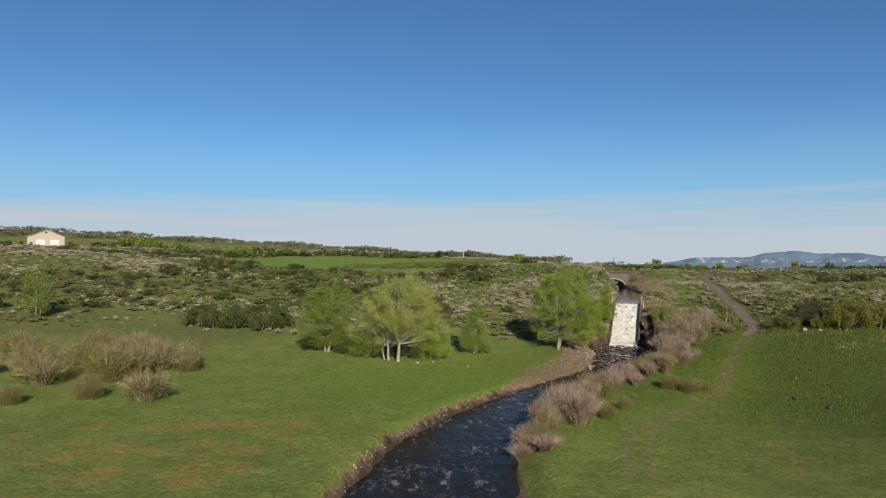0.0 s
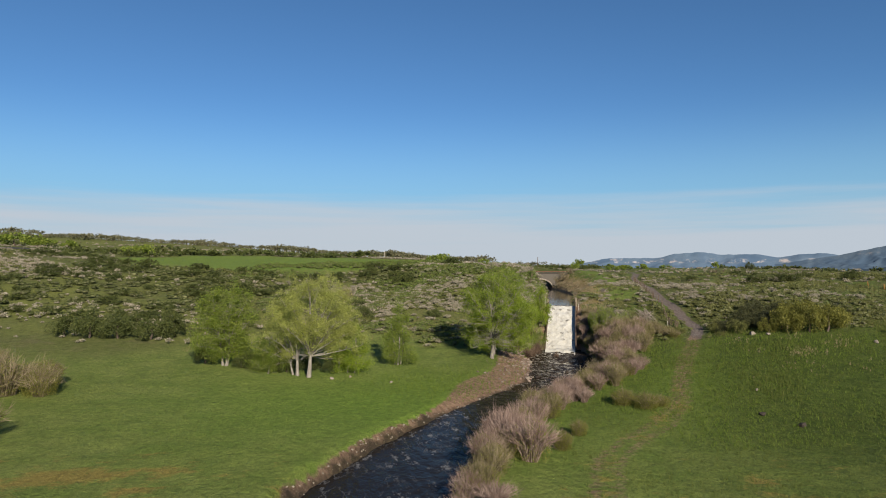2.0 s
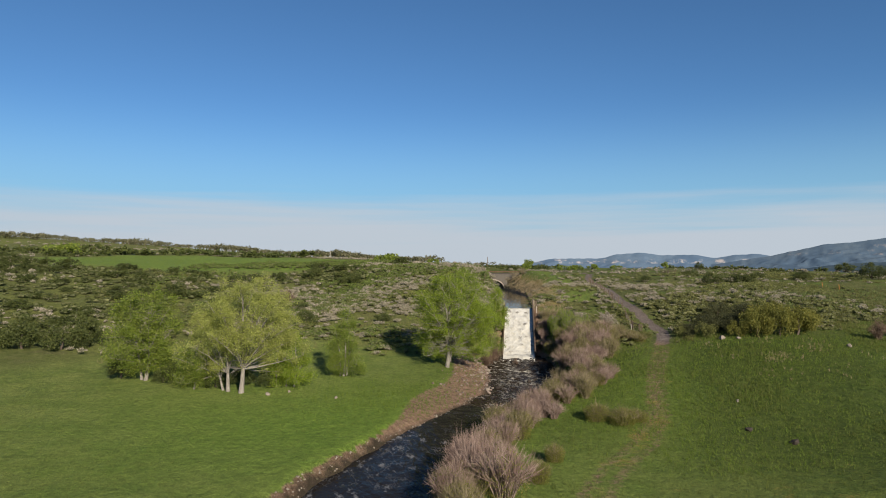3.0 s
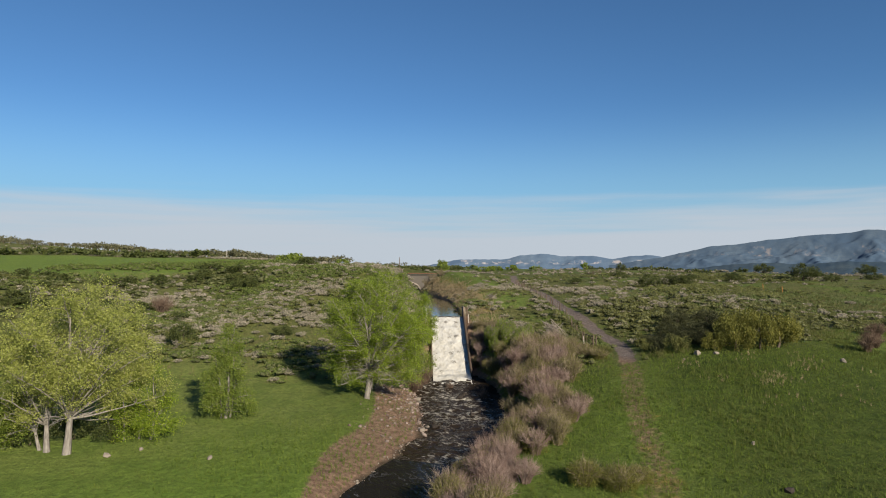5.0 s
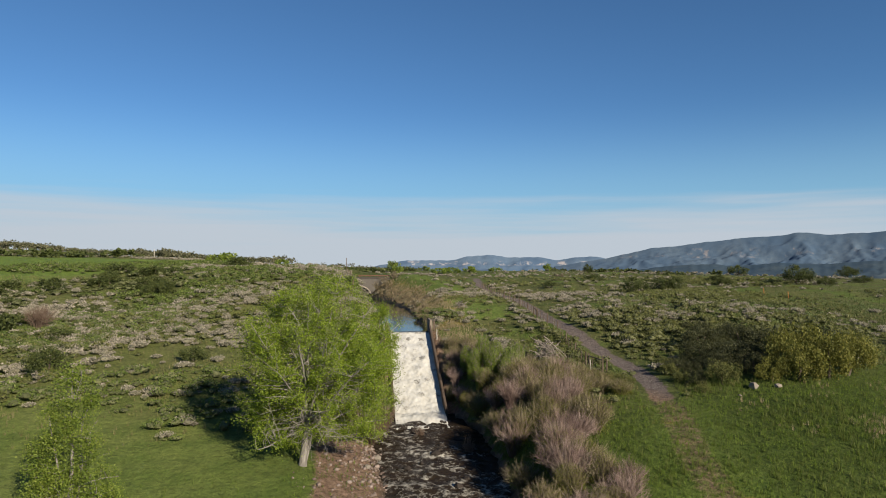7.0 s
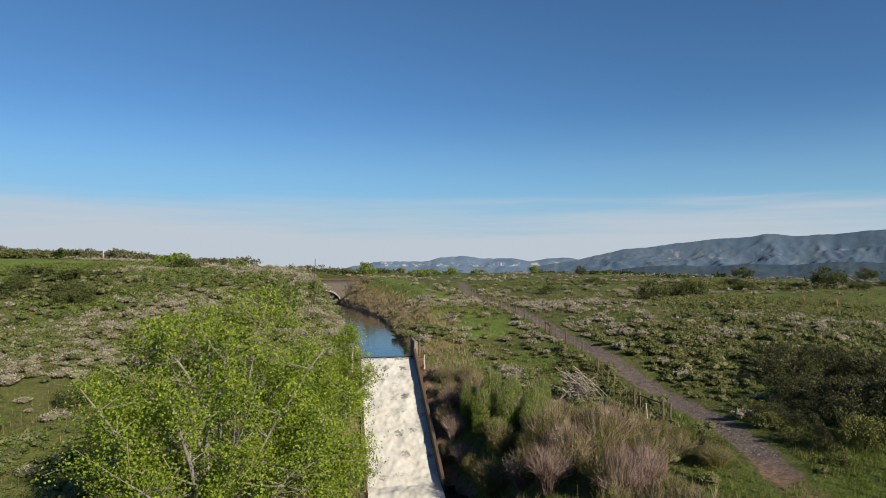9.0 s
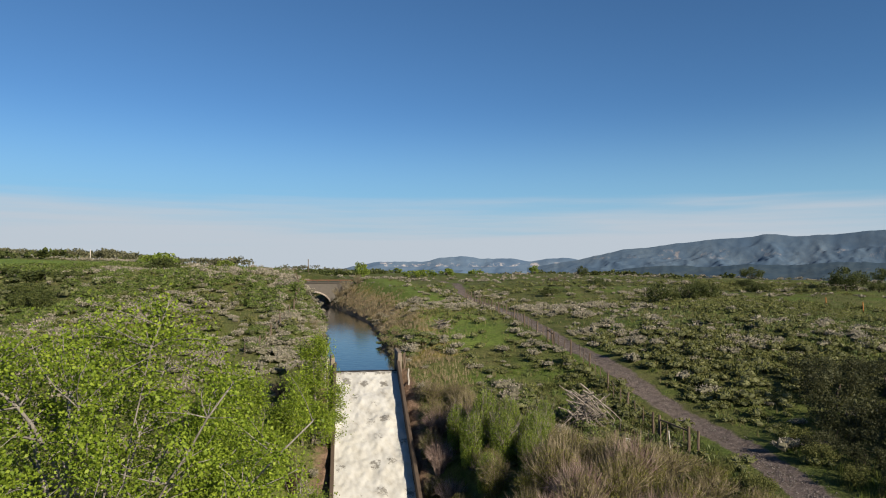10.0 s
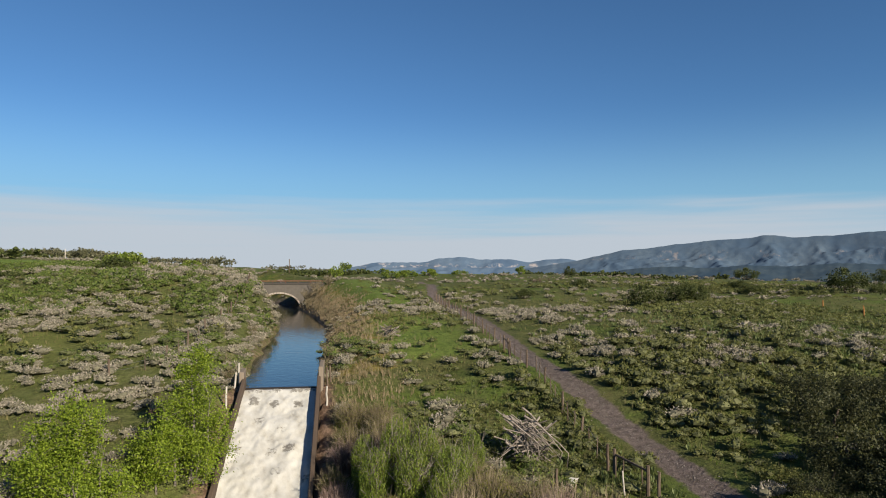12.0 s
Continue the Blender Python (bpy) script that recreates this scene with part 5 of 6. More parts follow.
    # clump on the open meadow
    for x, y, s, h, kind in ((-27.8, 62.4, 2.3, 2.5, "tan"), (-33.6, 63.0, 1.5, 1.9, "tan_gold"), (-39.4, 60.2, 1.2, 1.5, "gold"), (-41.5, 68.8, 2.4, 2.5, "tan"), (-44.6, 71.6, 2.2, 2.7, "tan_gold"),
                             (-36.4, 72.0, 2.5, 3.0, "gold"), (-35.0, 74.6, 2.3, 2.8, "tan_gold"), (-33.4, 78.8, 2.4, 2.9, "tan"), (-37.0, 80.8, 2.5, 3.2, "tan"), (-38.8, 79.0, 2.4, 3.0, "tan_gold"),
                             (-31.8, 82.4, 1.9, 2.4, "gold"), (-43.6, 80.4, 2.4, 2.9, "gold"), (-48.2, 78.2, 2.4, 2.8, "tan_gold"), (-52.4, 82.0, 2.5, 2.9, "gold"), (-50.6, 72.0, 2.2, 2.4, "tan"),
                             (-57.0, 78.6, 2.2, 2.6, "tan_gold"), (-46.2, 89.0, 2.2, 2.6, "gold"), (-40.2, 88.4, 2.1, 2.6, "tan"), (-41.0, 75.4, 2.3, 2.8, "gold"), (-30.4, 78.6, 1.8, 2.2, "tan_gold"), (-66.0, 84.0, 2.3, 2.6, "tan_gold"), (-70.0, 78.0, 2.3, 2.4, "gold"), (-52.0, 66.0, 1.6, 1.8, "gold")):
        put_willow(kind, x, y, s * 1.25, h * 1.2, r, "willows on the meadow")


plant_willows()


# ---- scrub oak and other shrubs ----
def shrub_kind(seed, leaves, size, leaf, stem="bark_dark", lumps=8, flat=0.85, up=0.4):
    r = np.random.RandomState(seed)
    return (np_mesh("foliage", *bush_leaves(r, leaves, size, lumps, flat, up), MAT[leaf]), np_mesh("trunk", *bush_stem(r), MAT[stem], True))


OAK = [shrub_kind(80 + k, 1000, 0.085, "oak_leaf", lumps=11) for k in range(5)]
NEAR_OAK = [shrub_kind(85 + k, 3400, 0.05, "oak_leaf", lumps=13) for k in range(3)]
BRIGHT = [shrub_kind(90 + k, 760, 0.12, "bright_leaf") for k in range(3)]
GOLD = [shrub_kind(95 + k, 4400, 0.044, "gold_leaf", lumps=12) for k in range(3)]
THICKET = [shrub_kind(105 + k, 5200, 0.038, "thicket_leaf", lumps=15) for k in range(3)]
GREY = [shrub_kind(115 + k, 2600, 0.05, "brush_leaf", lumps=10) for k in range(3)]
BROWN = [(np_mesh("twig_tangle", *twig_shrub(np.random.RandomState(99), 150, 0.9), MAT["twig_red"], True),)]


def put_shrub(name, kinds, x, y, radius, tall, r, label, group):
    ob = new(name)
    tagged(ob, label, "shrub", group)
    ob.matrix_world = pose(x, y, hz(x, y) - 0.12, 0, 0, r.rand() * 360) @ Matrix.Diagonal((radius, radius * (0.8 + 0.4 * r.rand()), tall, 1))
    for m in kinds[r.randint(len(kinds))]:
        part(m.name.split(".")[0], m, parent=ob)
    return ob


def plant_shrubs():
    r = np.random.RandomState(101)
    dark, hillside, flat = "dark green rounded scrub oak", "scrub oaks on the hillside", "scrub oaks on the plateau"
    # clump at the meadow's edge
    for x, y, s, h in ((-42.5, 112.5, 2.8, 3.6), (-38.8, 111.8, 2.9, 3.9), (-35.2, 112.4, 2.7, 3.6), (-30.6, 112.2, 2.8, 3.7), (-27.6, 113.6, 2.6, 3.8), (-29.4, 116.0, 2.8, 4.4), (-36.0, 115.5, 2.6, 4.0)):
        put_shrub("scrub_oak", NEAR_OAK, x, y, s, h, r, dark + " at the meadow's edge", hillside)
    for x, y, s, h in ((0.2, 121.5, 2.3, 3.0), (10.4, 168.0, 2.2, 3.4), (8.6, 169.0, 1.8, 2.8), (2.0, 182.5, 2.4, 2.9), (-20, 125, 1.6, 1.8), (12, 123, 1.5, 1.7), (-65, 184, 3.4, 3.2), (-61, 182, 2.6, 2.8)):
        put_shrub("scrub_oak", NEAR_OAK, x, y, s, h, r, dark + " standing alone on the slope", hillside)
    put_shrub("bare_shrub", BROWN, -3.6, 145.2, 1.9, 2.8, r, "bare reddish-brown shrub among scrub oaks", hillside)
    for x, y, s, h in ((-3.2, 88.8, 1.5, 2.0), (-8.6, 89.4, 1.7, 2.2), (-12.6, 91.6, 1.6, 2.2), (-18.8, 94.6, 1.8, 2.4), (-14.2, 92.2, 1.5, 1.8), (-6.0, 90.0, 1.6, 2.2)):
        put_shrub("undergrowth_bush", NEAR_OAK, x, y, s, h, r, "dark green leafy undergrowth below the cottonwoods", "undergrowth of the grove")
    # lone bushes and thickets on the plateau
    for x, y, s, h in ((84, 145, 2.6, 3.0), (90.5, 146, 2.4, 2.8), (92.6, 144.4, 2.2, 2.4), (123.5, 144.5, 3.8, 4.0), (159, 190, 3.6, 3.2), (167, 164, 3.4, 3.2), (124, 212, 2.0, 3.0), (130, 143, 2.4, 2.2), (110, 150, 2.0, 1.8),
                       (104, 157, 2.2, 1.8), (117, 158, 2.2, 1.7), (140, 156, 2.4, 2.0), (152, 150, 2.4, 1.8), (78, 162, 2.0, 1.7), (96, 172, 2.4, 1.9)):
        put_shrub("scrub_oak", NEAR_OAK, x, y, s, h, r, dark + " on the flat plateau", flat)
    for x, y, s, h in ((54.6, 96.4, 2.2, 2.9), (52.6, 98.0, 1.9, 2.3), (57.0, 98.4, 2.3, 2.9), (54.6, 101.2, 2.2, 2.6), (57.4, 103.6, 2.3, 2.8), (59.6, 106.6, 2.0, 2.2), (61.6, 99.8, 2.4, 2.8), (66.6, 97.8, 2.2, 2.4), (61.4, 103.2, 2.3, 3.0), (63.6, 105.8, 2.0, 2.3), (55.4, 99.6, 2.0, 2.6), (64.6, 101.6, 2.2, 2.6),
                       (49.6, 97.4, 1.3, 1.8), (51.4, 96.2, 1.5, 2.0), (47.6, 94.8, 0.9, 1.4), (50.4, 99.8, 1.2, 1.7), (52.6, 100.6, 1.4, 1.9), (53.2, 94.2, 1.4, 2.2)):
        put_shrub("scrub_oak", THICKET, x, y, s, h * (0.6 + 0.6 * r.rand()), r, "dark olive rounded scrub oak in the thicket by the path", flat)
    for x, y, s, h in ((54.4, 91.0, 2.2, 3.5), (57.2, 90.6, 2.6, 4.1), (60.0, 90.8, 2.4, 3.8), (58.4, 93.6, 2.5, 4.4), (62.4, 92.4, 2.0, 3.0), (52.4, 91.8, 1.3, 2.2), (55.4, 93.6, 2.2, 3.9)):
        put_shrub("yellow_shrub", GOLD, x, y, s, h, r, "yellow-green leafy shrub in the thicket by the path", flat)
    for x, y, s, h in ((48.9, 93.4, 1.5, 2.2), (50.2, 94.8, 1.2, 1.5), (47.6, 96.6, 0.9, 1.1), (48.9, 99.0, 1.0, 1.2), (50.6, 101.6, 1.0, 1.2), (43.3, 98.4, 1.0, 1.3), (42.2, 100.0, 1.1, 1.2), (44.6, 101.2, 0.8, 0.9), (46.4, 93.0, 0.7, 0.8)):
        put_shrub("leafy_bush", GREY, x, y, s, h, r, "grey-green leafy bush at the edge of the path", flat)
    for x, y, s, h in ((67.5, 86.5, 1.5, 2.2), (70.5, 88.0, 1.2, 1.6), (76, 92, 1.5, 1.6)):
        put_shrub("bare_shrub", BROWN, x, y, s, h, r, "bare reddish-brown shrub on the plateau", flat)
    # fresh green trees and shrubs along the skyline
    for x, y, s, h in ((29, 252.6, 4.2, 4.0), (26, 255, 3.2, 3.2), (66.5, 214.5, 1.7, 3.2), (40, 230, 2.0, 2.6), (-88, 292, 6.0, 5.0), (-94, 294, 5.0, 4.4), (-150, 318, 8.0, 6.6), (-143, 322, 7.0, 5.8), (-137, 316, 6.0, 4.6), (-128, 318, 5.0, 4.0),
                       (104, 322, 2.8, 3.8), (119, 322, 2.8, 2.6), (103, 264, 2.0, 1.8),
                       (86, 232, 2.6, 2.0), (92, 236, 2.6, 2.0), (100, 240, 3.0, 2.2), (108, 238, 2.6, 1.8), (126, 236, 1.8, 2.6)):
        put_shrub("green_shrub", BRIGHT, x, y, s, h, r, "bright green leafy shrub near the skyline", "bright shrubs along the skyline")
    # scattered over the left slope
    n = 0
    while n < 175:
        x, y = -150 + 182 * r.rand(), 118 + 130 * r.rand()
        band = wave(np.array(x * 0.35), np.array(y), 0.085, 33) + 0.5 * ease(150, 175, y) * (1 - ease(205, 225, y)) - 0.55 * (x > 4)
        if band < 0.18 or field(x, y) < 1 or not dry_land(np.array(x), np.array(y), 3):
            continue
        s = 1.3 + 1.5 * r.rand() + 0.6 * (y > 180)
        put_shrub("scrub_oak", OAK, x, y, s, s * (0.55 + 0.35 * r.rand()), r, dark + " on the brushy slope", hillside)
        n += 1


plant_shrubs()


def oak_tree_kind(r, leaves, size):
    """A flat-topped low oak about 1 high and 0.7 in radius, on thin crooked trunks: corners and triangles, the wood first."""
    wood, blobs = [], []
    for _ in range(3):
        a, k = r.rand() * 6.28, 0.35 * r.rand()
        top = np.array([math.cos(a) * k, math.sin(a) * k, 0.55 + 0.15 * r.rand()])
        wood.append(tube(np.stack([top * np.array([0.3, 0.3, 0]), top * np.array([0.6, 0.6, 0.5]) + r.normal(size=3) * 0.03, top]), [0.03, 0.024, 0.012], 3))
    for _ in range(9):
        a, k = r.rand() * 6.28, 0.6 * r.rand() ** 0.5
        blobs.append((math.cos(a) * k, math.sin(a) * k, 0.3 + 0.5 * r.rand() ** 0.5 - 0.2 * k * k, 0.18 + 0.12 * r.rand()))
    B = np.array(blobs)
    w = r.randint(len(B), size=leaves)
    d = r.normal(size=(leaves, 3))
    d /= np.linalg.norm(d, axis=1)[:, None]
    C = B[w, :3] + d * (B[w, 3] * (0.5 + 0.6 * r.rand(leaves)))[:, None] * np.array([1, 1, 0.8])
    V, F = quads(C, size, r, 0.4)
    n = sum(len(f) for _, f in wood)
    return (*merge(wood + [(V, np.concatenate([F[:, [0, 1, 2]], F[:, [0, 2, 3]]]))]), n)


def far_woods():
    """Oak woods and thickets too far to tell apart, joined."""
    r = np.random.RandomState(111)
    trees = [oak_tree_kind(r, 46, 0.19) for _ in range(7)]
    P, tall = [], []
    while len(P) < 1300:
        x = -340 + 510 * r.rand()
        front = float(np.interp(x, [-340, -110, -58, 0, 66, 93, 170], [395, 424, 405, 372, 352, 372, 330]))
        y = front + 70 * r.rand() ** 1.8
        if 68 < x < 92 or not dry_land(np.array(x), np.array(y), 3):
            continue
        P.append((x, y))
        tall.append(np.interp(x, [-300, -100, 10, 62, 95, 165], [2.7, 2.8, 3.3, 3.3, 3.5, 2.6]) * (0.75 + 0.5 * r.rand()) * (1 + 0.25 * math.sin(x * 0.11)))
    S = on_land(np.array(P), 0.1)
    me = scatter("oak_woods", trees, S, r.rand(len(P)) * 6.28, np.array(tall), r, MAT["far_oak"], 0.85 + 0.25 * r.rand(len(P)))
    tagged(new("oak_woods", me), "low flat-topped oak woods along the skyline", "woods", kind="stuff")
    kinds = [bush_leaves(r, 60, 0.3, 6) for _ in range(6)]
    P = []
    while len(P) < 900:
        if len(P) % 5 < 3:
            x, y = -300 + 330 * r.rand(), 205 + 145 * r.rand()
            yard = abs(x + 178) < 52 and 268 < y < 345
            keep = wave(np.array(x * 0.4), np.array(y), 0.07, 33) > 0.15 and field(x, y) > 1 and not yard
        else:
            x, y = 62 + 150 * r.rand(), 190 + 130 * r.rand()
            keep = wave(np.array(x), np.array(y), 0.07, 35) > 0.35
        if keep and dry_land(np.array(x), np.array(y), 3):
            P.append((x, y))
    S = on_land(np.array(P), 0.2)
    size = 1.6 + 1.6 * r.rand(len(P)) + 1.0 * (S[:, 1] > 300)
    size = np.where(S[:, 0] > 60, size * 0.6, size)
    me = scatter("scrub_oak_thicket", kinds, S, r.rand(len(P)) * 6.28, size, r, MAT["oak_leaf"], 0.6 + 0.4 * r.rand(len(P)))
    tagged(new("scrub_oak_thicket", me), "dark scrub oak thickets on the far slopes", "shrubs", kind="stuff")


far_woods()


# ---- sagebrush, low brush, weeds, grass ----
def sprig(r, n, length=0.24, width=0.035, spread=0.55, tall=0.55):
    """A low rounded plant of fine upright sprigs: corners and triangles."""
    d = r.normal(size=(n, 3))
    d[:, 2] = np.abs(d[:, 2]) * 0.9 + 0.05
    d /= np.linalg.norm(d, axis=1)[:, None]
    rad = (0.35 + 0.5 * r.rand(n) ** 0.6)[:, None] * (0.8 + 0.35 * np.sin(d[:, :1] * 5 + d[:, 1:2] * 4 + r.rand() * 6))
    base = d * rad * np.array([spread, spread, tall])
    way = d * 0.8 + np.array([0, 0, 0.55]) + r.normal(size=(n, 3)) * 0.35
    way /= np.linalg.norm(way, axis=1)[:, None]
    return spikes(base, way, length, width, r)


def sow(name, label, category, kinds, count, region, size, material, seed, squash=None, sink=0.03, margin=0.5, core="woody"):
    r = np.random.RandomState(seed)
    got, m = [], 0
    (x0, x1), (y0, y1), rule = region
    while m < count:
        xy = np.column_stack([x0 + (x1 - x0) * r.rand(count * 2), y0 + (y1 - y0) * r.rand(count * 2)])
        p = np.clip(rule(xy[:, 0], xy[:, 1]), 0, 1)
        xy = xy[(r.rand(len(xy)) < p) & dry_land(xy[:, 0], xy[:, 1], margin)]
        got.append(xy)
        m += len(xy)
    S = on_land(np.concatenate(got)[:count], sink)
    sz = size[0] + (size[1] - size[0]) * r.rand(count) ** 1.5
    sq = None if squash is None else squash[0] + (squash[1] - squash[0]) * r.rand(count)
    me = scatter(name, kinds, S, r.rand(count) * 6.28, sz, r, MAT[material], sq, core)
    return tagged(new(name, me), label, category, kind="stuff")


SAGE_BAND = [(40, 184), (26, 162), (8, 140), (-10, 122)]


def sage_left(x, y):
    d = along(SAGE_BAND, x, y)[0]
    p = 0.05 + 0.8 * np.clip(wave(x * 0.6, y, 0.17, 41), 0, 1) * (y > 112) + 0.8 * np.exp(-((d / 7) ** 2)) * (0.5 + np.clip(wave(x, y, 0.3, 52), -0.5, 0.5))
    p = p + 0.6 * np.exp(-((x - 34 - 0.25 * (y - 140)) ** 2 / 30)) * (y > 126) + 0.6 * np.exp(-((x - 5) ** 2 / 1800 + (y - 338) ** 2 / 150))
    p = p * np.maximum(ease(106, 116, y + 0.2 * np.abs(x)), ease(101, 106, y) * (x > 8)) * (field(x, y) > 1)
    p = p * (1 - 0.85 * np.exp(-((x - 35 - 0.22 * (y - 158)) ** 2 / 26 + (y - 158) ** 2 / 160)))
    return p * np.where((wave(x * 0.35, y, 0.085, 33) > 0.35) & (d > 10), 0.35, 1.0)


def sage_right(x, y):
    p = 0.05 + 0.95 * np.clip(wave(x, y, 0.16, 43) - 0.05, 0, 1) + 0.8 * np.exp(-((x - 59) ** 2 / 50 + (y - 121) ** 2 / 110))
    return p * ease(92, 104, y + 0.15 * (x - 45)) * (1 - 0.8 * np.exp(-((x - 88) ** 2 / 300 + (y - 118) ** 2 / 160)))


def plant_cover():
    r = np.random.RandomState(121)
    fine = [solid_bush(r, 174, 0.125, 3) for _ in range(8)]
    plain = [solid_bush(r, 84, 0.155, 2) for _ in range(8)]
    coarse = [solid_bush(r, 32, 0.26, 1) for _ in range(6)]
    sage = dict(core="sage_core_shade")
    sow("sagebrush", "grey-green sagebrush on the near slopes", "sagebrush", fine, 1050, ((-12, 44), (102, 152), sage_left), (0.5, 1.2), "sage_leaf", 122, (0.7, 1.05), **sage)
    sow("sagebrush", "grey-green sagebrush up the hillside", "sagebrush", plain, 1250, ((-20, 46), (150, 205), sage_left), (0.55, 1.35), "sage_leaf", 140, (0.7, 1.0), **sage)
    sow("sagebrush", "grey-green sagebrush on the plateau", "sagebrush", fine, 640, ((40, 100), (92, 170), sage_right), (0.45, 1.2), "sage_leaf", 123, (0.7, 1.05), **sage)
    sow("sagebrush", "grey-green sagebrush across the left slope", "sagebrush", coarse, 2000, ((-130, 5), (108, 230), sage_left), (0.5, 1.3), "sage_leaf", 124, (0.7, 1.0), **sage)
    sow("sagebrush", "grey-green sagebrush on the far rise", "sagebrush", coarse, 1700, ((-260, 60), (190, 395), sage_left), (0.9, 2.0), "sage_leaf", 125, (0.5, 0.8), **sage)
    sow("sagebrush", "grey-green sagebrush on the far plateau", "sagebrush", coarse, 900, ((60, 210), (120, 240), sage_right), (0.6, 1.5), "sage_leaf", 126, (0.5, 0.8), **sage)
    brush = [sprig(r, 130, 0.13, 0.03, 0.75, 0.6) for _ in range(5)]
    domes = [solid_bush(r, 110, 0.125, 2) for _ in range(8)]
    small = [solid_bush(r, 60, 0.18, 1) for _ in range(6)]
    rule = lambda x, y: (0.3 + 0.9 * wave(x, y, 0.13, 45)) * ease(88, 98, y + 0.05 * (x - 45)) * (0.12 + 0.88 * ease(6, 13, along(CANAL, x, y)[0]))
    sow("low_brush", "low olive green brush on the plateau", "brush", brush, 500, ((40, 120), (88, 160), rule), (0.6, 1.5), "brush_leaf", 127, (0.6, 1.1))
    sow("low_brush", "low rounded olive-brown bushes on the plateau", "brush", domes, 900, ((40, 95), (90, 145), rule), (0.5, 1.15), "olive_leaf", 135, (0.6, 0.95))
    sow("low_brush", "low rounded olive-brown bushes on the far plateau", "brush", small, 1300, ((60, 150), (125, 185), rule), (0.6, 1.3), "olive_leaf", 141, (0.6, 0.9))
    rule = lambda x, y: np.exp(-((x - 60) ** 2 / 110 + (y - 113) ** 2 / 90)) + 0.5 * np.exp(-((x - 72) ** 2 / 120 + (y - 104) ** 2 / 60))
    sow("low_brush", "knee-high olive green brush beside the path", "brush", domes, 480, ((47, 86), (96, 130), rule), (0.7, 1.4), "brush_leaf", 142, (0.75, 1.1))
    rule = lambda x, y: (0.2 + 0.9 * wave(x * 0.6, y, 0.12, 46)) * ease(106, 116, y + 0.2 * np.abs(x)) * (field(x, y) > 1)
    sow("low_brush", "low olive green brush on the slopes", "brush", small, 1700, ((-140, 33), (106, 230), rule), (0.7, 1.7), "brush_leaf", 128, (0.5, 0.9))
    green = lambda x, y: np.exp(-((x - 35 - 0.22 * (y - 158)) ** 2 / 26 + (y - 158) ** 2 / 160))
    rule = lambda x, y: (0.22 + 1.2 * wave(x * 0.6, y, 0.15, 49) + 1.2 * green(x, y)) * np.maximum(ease(110, 120, y + 0.2 * np.abs(x)), ease(101, 106, y) * (x > 8))
    sow("low_brush", "low rounded green bushes between the sagebrush", "brush", domes, 1500, ((-20, 44), (101, 152), rule), (0.6, 1.6), "green_mat", 136, (0.55, 0.85), margin=0.3)
    sow("low_brush", "low rounded green bushes up the hillside", "brush", small, 1900, ((-30, 46), (150, 215), rule), (0.8, 1.9), "green_mat", 143, (0.55, 0.85), margin=0.3)
    rule = lambda x, y: 0.8 * np.exp(-((x - 42) ** 2 / 60 + (y - 150) ** 2 / 1600)) + 0.25
    sow("low_brush", "tangled olive and brown brush on the canal banks", "brush", brush, 200, ((30, 66), (126, 205), rule), (0.5, 1.2), "brush_leaf", 129, (0.6, 1.1), margin=0.1)
    mats = [solid_bush(r, 84, 0.17, 3) for _ in range(8)]
    rule = lambda x, y: np.clip(wave(x * 0.35, y, 0.085, 33) + 0.12 + 0.55 * np.exp(-((x + 32) ** 2 / 1500 + (y - 190) ** 2 / 700)), 0, 1) * ease(116, 128, y) * (field(x, y) > 1) * (along(SAGE_BAND, x, y)[0] > 9)
    sow("scrub_oak_thicket", "dark scrub oak mats across the slope", "shrubs", mats, 1150, ((-150, 14), (116, 232), rule), (0.9, 2.1), "oak_leaf", 138, (0.5, 0.8))
    ears = []
    for _ in range(5):
        out = []
        for _ in range(6):
            a, l = r.rand() * 6.28, 0.3 + 0.25 * r.rand()
            d = np.array([math.cos(a), math.sin(a), 0])
            s = np.array([-d[1], d[0], 0]) * 0.07
            b, t = d * 0.05, d * (0.16 + 0.14 * r.rand()) + np.array([0, 0, l])
            m = (b + t) / 2 + np.array([0, 0, 0.03])
            out.append((np.stack([b, m + s, t, m - s]), np.array([[0, 1, 2, 3]])))
        ears.append(merge(out))
    rule = lambda x, y: 0.3 * np.clip(wave(x, y, 0.2, 47), 0, 1) + np.exp(-((x - 88) ** 2 / 500 + (y - 118) ** 2 / 220)) + np.exp(-((x - 46.5) ** 2 / 12 + (y - 107) ** 2 / 60)) + 0.6 * np.exp(-((x - 70) ** 2 / 150 + (y - 112) ** 2 / 80))
    sow("broad_leaved_weeds", "broad-leaved upright green weeds on the plateau", "weeds", ears, 7000, ((42, 130), (96, 142), rule), (0.4, 0.85), "ear_leaf", 130)
    tufts = []
    for _ in range(6):
        out = []
        for _ in range(7):
            a, l = r.rand() * 6.28, 0.6 + 0.5 * r.rand()
            d = np.array([math.cos(a), math.sin(a), 0])
            s = np.array([-d[1], d[0], 0]) * 0.032
            b = d * 0.22 * r.rand() * np.array([1, 1, 0])
            out.append((np.stack([b - s, b + s, b + d * 0.35 * r.rand() + np.array([0, 0, l])]), np.array([[0, 1, 2]])))
        tufts.append(merge(out))
    rule = lambda x, y: 0.3 + 0.5 * wave(x, y, 0.3, 48) + 0.4 * ease(12, 30, x)
    sow("meadow_grass", "short green meadow grass", "grass", tufts, 14000, ((-50, 50), (36, 108), rule), (0.1, 0.24), "blade", 131, margin=0.7)
